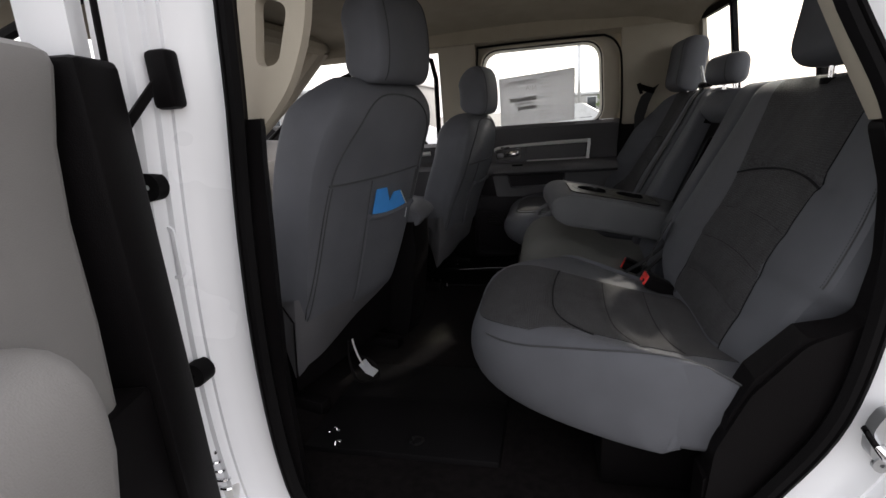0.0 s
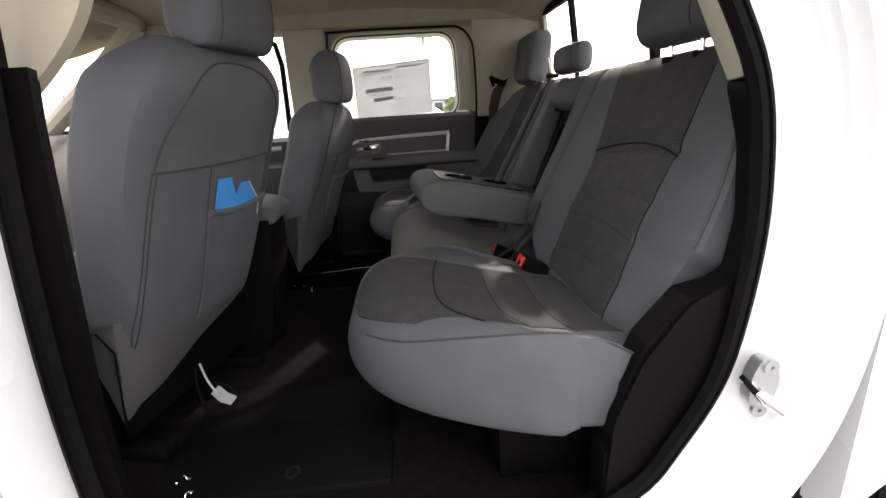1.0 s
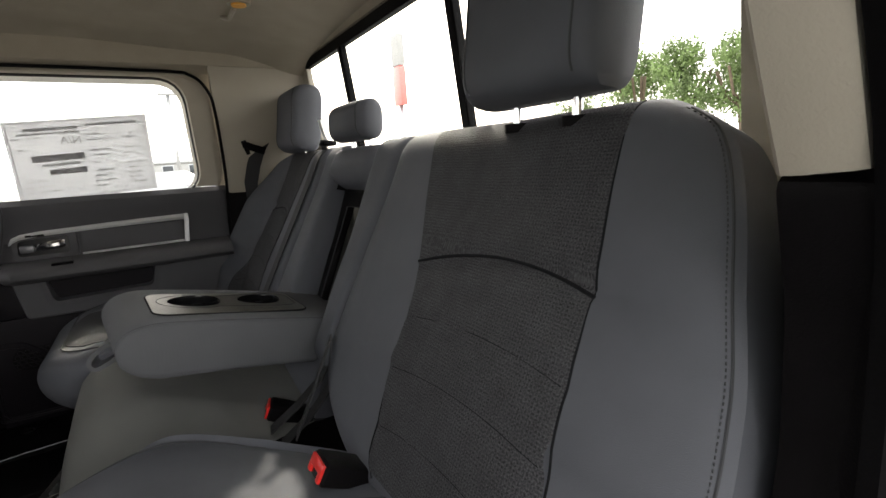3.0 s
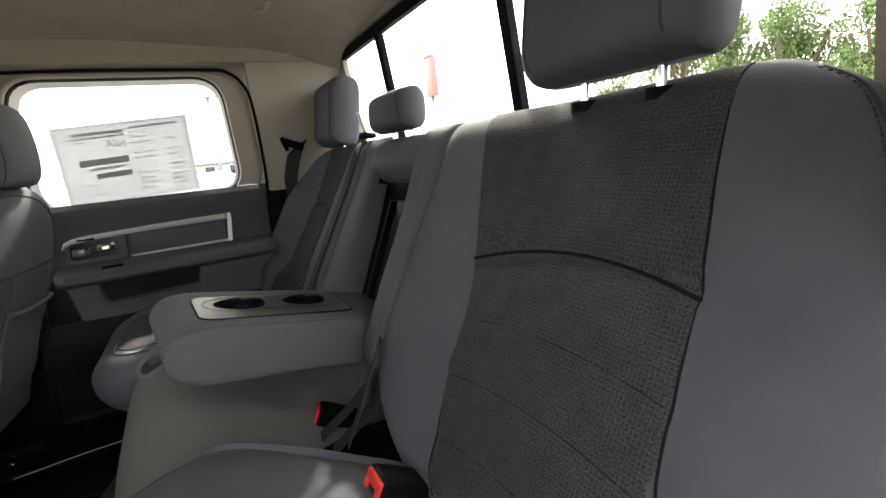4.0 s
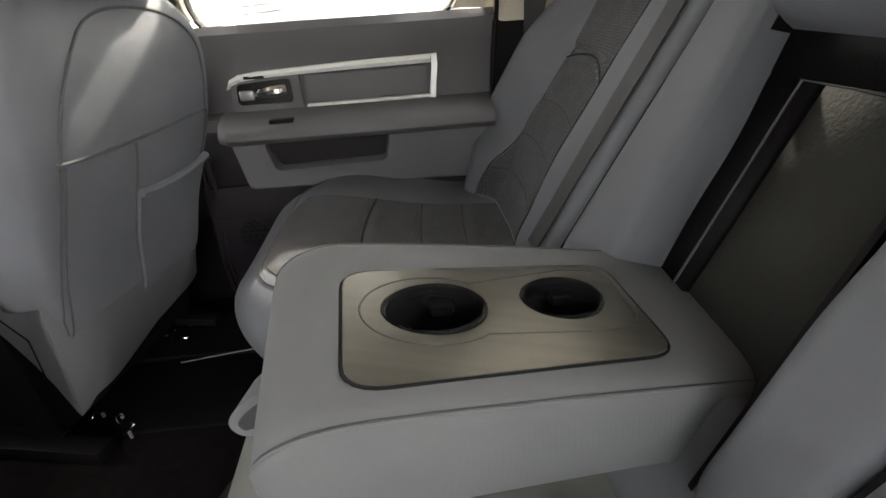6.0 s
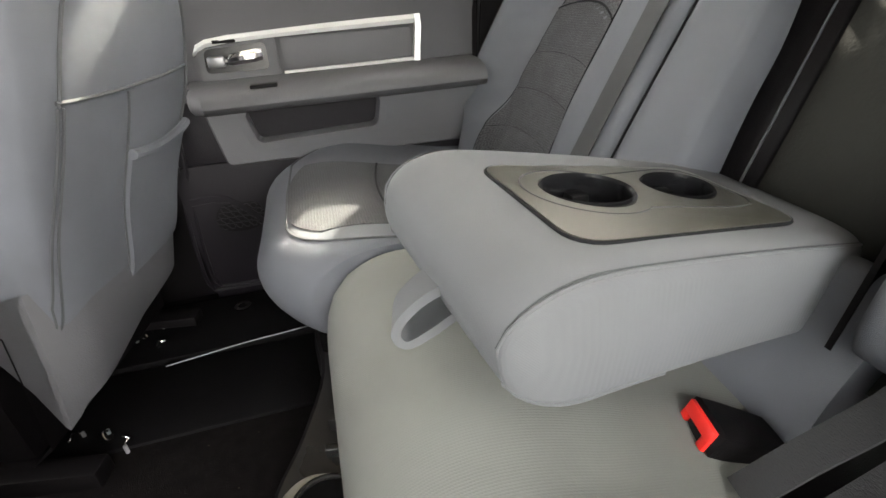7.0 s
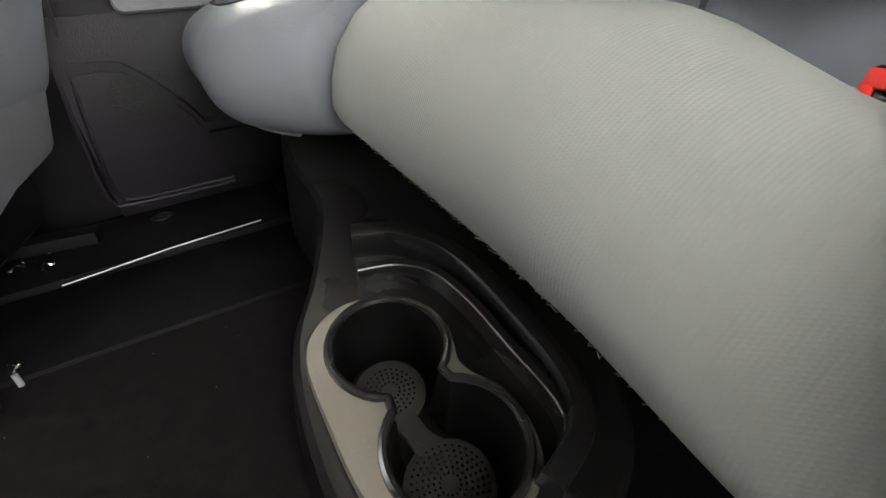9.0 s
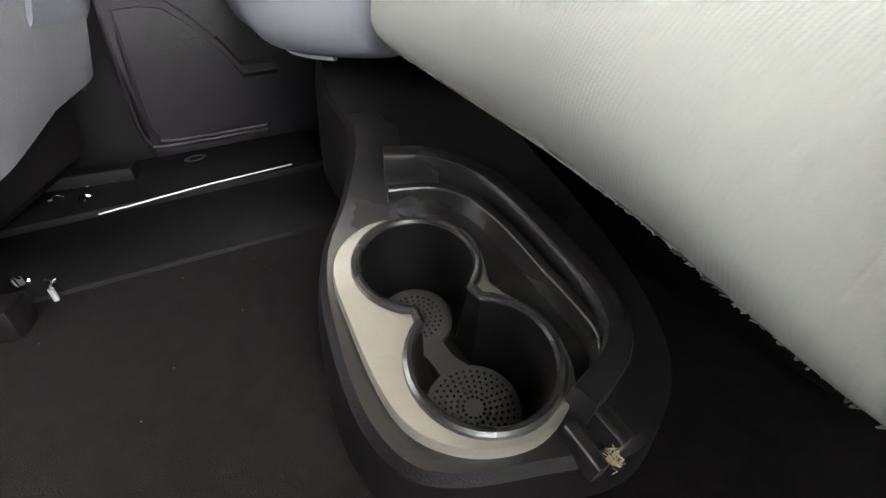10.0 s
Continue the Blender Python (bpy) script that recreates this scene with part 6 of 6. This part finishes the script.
for sg, nm in ((1, "door_3"), (-1, "door_4")):
    fd = thing(nm, "closed front door of the cab with charcoal trim", "door", kind="structure")
    part("panel", loft([[(x, sg * 0.92, 0.585), (x, sg * 0.86, 0.592), (x, sg * 0.835, 0.575), (x, sg * 0.85, 0.50), (x, sg * 0.78, 0.46), (x, sg * 0.80, 0.30), (x, sg * 0.82, 0.0), (x, sg * 0.92, -0.05)] for x in span(-1.30, -0.265 if sg > 0 else -0.47, 10)]), "trim", fd, "charcoal door panel")
    part("skin", loft([[(x, sg * 0.925, 0.585), (x, sg * 0.975, 0.53), (x, sg * 0.985, 0.2), (x, sg * 0.96, -0.28), (x, sg * 0.925, -0.28)] for x in span(-1.40, -0.36 if sg > 0 else -0.44, 10)]), "paint", fd, "white painted door skin")
    part("bezel", tube([(-0.80, sg * 0.838, 0.530), (-0.55, sg * 0.836, 0.536), (-0.33, sg * 0.836, 0.545)], 0.011, 8), "satin", fd, "satin silver bezel strip")
    part("handle_recess", box(-0.64, -0.52, *sorted((sg * 0.832, sg * 0.86)), 0.435, 0.500, 0.012), "gloss", fd, "dark handle recess")
    part("handle", tube([(-0.605, sg * 0.824, 0.466), (-0.570, sg * 0.818, 0.470), (-0.540, sg * 0.824, 0.466)], 0.0085, 8), "chrome", fd, "chrome inside door handle")
    part("window_frame", tube([(-0.305 + 0.025 * sg, sg * 0.845, 0.62), (-0.290 + 0.028 * sg, sg * 0.79, 0.90), (-0.303 + 0.028 * sg, sg * 0.772, 0.985), (-0.35 + 0.02 * sg, sg * 0.768, 1.0), (-0.60, sg * 0.772, 0.985), (-0.85, sg * 0.79, 0.91), (-1.10, sg * 0.83, 0.76), (-1.28, sg * 0.86, 0.64)], 0.012, 8), "rubber", fd, "black window channel")
mir = thing("door_mirror", "large truck door mirror outside the front window", "mirror")
FACE = pose(-0.585, 1.090, 0.600, 0, 0, -26)
edge = round_poly([(-0.105, -0.072), (0.100, -0.060), (0.096, 0.070), (-0.088, 0.074)], 0.030)
part("housing", loft([[FACE @ Vector((x, p.x, p.y)) for p in grown(edge, d)] for x, d in ((-0.085, -0.045), (-0.070, -0.018), (-0.035, 0.0), (0.0, 0.006), (0.006, 0.004), (0.004, -0.001), (-0.004, -0.002))]), "black", mir, "black mirror housing")
part("mirror_glass", loft([[FACE @ Vector((x, p.x, p.y)) for p in grown(edge, d)] for x, d in ((-0.003, -0.003), (0.002, -0.004))]), "chrome", mir, "mirror glass")
part("stalk", tube([(-0.64, 0.93, 0.57), (-0.64, 1.05, 0.58)], 0.022, 8), "black", mir)

# ---- overhead ----
grab = thing("grab_handle", "beige coat hook on the headliner", "hook")
part("hook", tube([(0.60, 0.50, roof_z(0.60, 0.5) - 0.002), (0.61, 0.46, roof_z(0.6, 0.46) - 0.018), (0.62, 0.42, roof_z(0.6, 0.42) - 0.004)], 0.006, 8), "pillar", grab)

# ---- far things outside ----
pole = thing("light_pole", "tall grey parking lot light pole", "light pole")
part("mast", tube([(2.0, 30, GROUND), (2.0, 30, 5.0)], 0.10, 10), "steel", pole)
part("lamp_head", box(1.5, 2.6, 29.8, 30.2, 4.95, 5.15, 0.05), "steel", pole, "flat lamp head")


def leaf_crown(bm, rg, c, r, n, size):
    for _ in range(n):
        d = Vector((rg.gauss(0, 1), rg.gauss(0, 1), rg.gauss(0, 0.8)))
        d = d.normalized() * (rg.random() ** 0.4) * r
        q = c + d
        m = Matrix.Translation(q) @ Euler((rg.uniform(0, 6), rg.uniform(0, 6), rg.uniform(0, 6))).to_matrix().to_4x4()
        s = size * rg.uniform(0.6, 1.3)
        vs = [bm.verts.new(m @ Vector(v)) for v in ((-s, 0, 0), (0, -s * 0.55, 0.1 * s), (s, 0, 0), (0, s * 0.55, -0.1 * s))]
        bm.faces.new(vs)


def tree(x, y, h, seed):
    rg = random.Random(seed)
    t = thing("tree", "leafy green tree at the edge of the lot", "tree", "trees behind the lot")
    bm = tube([(x, y, GROUND), (x + 0.2, y, GROUND + h * 0.3), (x + 0.1, y + 0.1, GROUND + h * 0.55)], h * 0.03, 8)
    for k in range(5):
        a = rg.uniform(0, 6.28)
        tube([(x + 0.15, y, GROUND + h * (0.30 + 0.05 * k)), (x + math.cos(a) * h * 0.12, y + math.sin(a) * h * 0.12, GROUND + h * 0.55), (x + math.cos(a) * h * 0.2, y + math.sin(a) * h * 0.2, GROUND + h * 0.75)], h * 0.012, 6, bm)
    part("trunk", bm, "bark", t)
    bm = bmesh.new()
    for k in range(16):
        a, rr = rg.uniform(0, 6.28), rg.uniform(0, h * 0.26)
        leaf_crown(bm, rg, Vector((x + math.cos(a) * rr, y + math.sin(a) * rr, GROUND + h * rg.uniform(0.38, 0.95))), h * rg.uniform(0.10, 0.17), 420, h * 0.014)
    part("crown", bm, "leaf", t, smooth=False)


for k, (x, y, h) in enumerate(((25, 8.5, 5.6), (25, 11.5, 6.2), (25, 14.5, 6.6), (27, 18.5, 7.0), (25, 21.5, 5.6), (27, 4.5, 4.6), (24, -1, 4.4))):
    tree(x, y, h, k)
for k, (x, y, h) in enumerate(((5.2, 46, 2.6), (9, 46, 3.0))):
    tree(x, y, h, 40 + k)


# ---- buildings, parked cars and a sign beyond the lot ----
def far_building(x0, x1, y, h, label):
    b = thing("building", label, "building", "buildings beyond the lot")
    part("wall", box(x0, x1, y, y + 10, GROUND, GROUND + h, 0.05), "concrete", b)
    part("roof_edge", box(x0 - 0.2, x1 + 0.2, y - 0.2, y + 10.2, GROUND + h, GROUND + h + 0.35, 0.05), "steel", b, "grey metal roof edge")
    n = max(2, int((x1 - x0) / 2.2))
    for i in range(n):
        cx = lerp(x0, x1, (i + 0.5) / n)
        w = part("window", box(cx - 0.6, cx + 0.6, y - 0.08, y + 0.1, GROUND + 0.8, GROUND + 2.3, 0.02), "steel", b)
        part("pane", box(cx - 0.52, cx + 0.52, y - 0.11, y - 0.06, GROUND + 0.88, GROUND + 2.22, 0.01), "darkpane", w)


far_building(-26, -11.4, 40, 4.1, "low pale building with a metal roof edge")
far_building(1.2, 12, 62, 2.5, "long low pale building far across the lot")


def parked_car(x, y, colour, label):
    c = thing("parked_car", label, "car", "parked cars in the lot")
    prof = [(-2.2, 0.25), (-2.25, 0.62), (-2.15, 0.85), (-1.1, 0.92), (-0.55, 1.38), (0.75, 1.42), (1.45, 0.98), (2.2, 0.92), (2.25, 0.5), (2.2, 0.25)]
    lp = round_poly([(a, z + GROUND) for a, z in prof], 0.12, 3)
    rings = [[(x + p.x * s, y + yy * (1 - 0.14 * max(0, p.y - GROUND - 0.9)), p.y) for p in lp] for yy, s in ((-0.86, 0.97), (-0.82, 1), (0.82, 1), (0.86, 0.97))]
    part("body", loft(rings), colour, c)
    for a0, a1 in ((-0.88, 0.05), (0.12, 1.02)):
        q = [(a0 + 0.02, 0.95), (a1, 0.95), (min(a1, 0.80), 1.33), (max(a0 + 0.35, -0.45) if a0 < 0 else a0, 1.33)]
        lq = round_poly([(x + a, z + GROUND) for a, z in q], 0.05, 3)
        part("window", loft([[(p.x, y - 0.845 * (1 - 0.14 * max(0, p.y - GROUND - 0.9)) - d, p.y) for p in lq] for d in (0.0, 0.012)]), "darkpane", c, "dark side window")
    for a in (-1.35, 1.4):
        wh = part("wheel", disc_ring((x + a, y - 0.80, GROUND + 0.33), 0.2, 0.33, -0.10, 0.10, 'y', 24), "rubber", c, "black tyre")
        part("rim", disc_ring((x + a, y - 0.84, GROUND + 0.33), 0.04, 0.2, -0.06, 0.05, 'y', 20), "satin", wh, "silver rim")


for x, y, colour, label in ((-5.4, 15, "paint", "white car parked across the lot"), (0.6, 16, "steel", "silver car parked across the lot"), (-11.5, 17, "black", "black car parked across the lot")):
    parked_car(x, y, colour, label)

sign = thing("pylon_sign", "red and white pylon sign beyond the lot", "sign")
part("panel", box(20.0, 20.6, 37.0, 38.4, 5.4, 8.6, 0.05), "redpaint", sign, "red sign panel")
part("panel", box(20.0, 20.6, 37.0, 38.4, 8.65, 11.2, 0.05), "concrete", sign, "white sign panel")
part("mast", tube([(20.3, 37.7, GROUND), (20.3, 37.7, 5.4)], 0.2, 10), "steel", sign)

dome = thing("dome_light", "small amber dome light on the headliner", "lamp")
part("base", disc_ring((0.62, 0.36, roof_z(0.62, 0.36) - 0.004), 0.004, 0.028, -0.010, 0.004), "pillar", dome)
part("lens", disc_ring((0.62, 0.36, roof_z(0.62, 0.36) - 0.012), 0.001, 0.018, -0.006, 0.002), "amber", dome, "amber lens")

# ---- small metal bits on the floor ----
for x, y, a in ((-0.208, 0.685, 0.3), (-0.188, 0.627, 1.4), (-0.232, 0.665, 4.0), (-0.271, 0.409, 0.8), (-0.215, 0.400, 2.2), (-0.187, 0.376, 5.0), (-0.249, -0.679, 0.5), (-0.215, -0.722, 1.8)):
    hook = thing("floor_anchor", "small bright steel loop on the carpet by the seat rail", "anchor", "floor anchors")
    part("loop", tube([(x + 0.009 * math.cos(a + q), y + 0.009 * math.sin(a + q), 0.011 + 0.005 * math.sin(q * 2)) for q in span(0, 3.4, 14)], 0.0015, 6), "chrome", hook)
    part("stud", disc_ring((x + 0.013 * math.cos(a), y + 0.013 * math.sin(a), 0.008), 0.0006, 0.003, -0.012, 0.003, n=10), "steel", hook)
specks = bmesh.new()
rk = random.Random(31)
for _ in range(16):
    x, y = rk.uniform(-0.22, 0.03), rk.uniform(-0.10, 0.42)
    a, q = rk.uniform(0, 6.3), rk.uniform(0.0003, 0.0009)
    tube([(x - q * math.cos(a), y - q * math.sin(a), -0.0035), (x, y, -0.0028), (x + q * math.cos(a), y + q * math.sin(a), -0.0035)], 0.00028, 5, specks)
tagged(part("lint_specks", specks, "lint", smooth=False), "pale specks of lint on the dark carpet", "lint", kind="stuff")
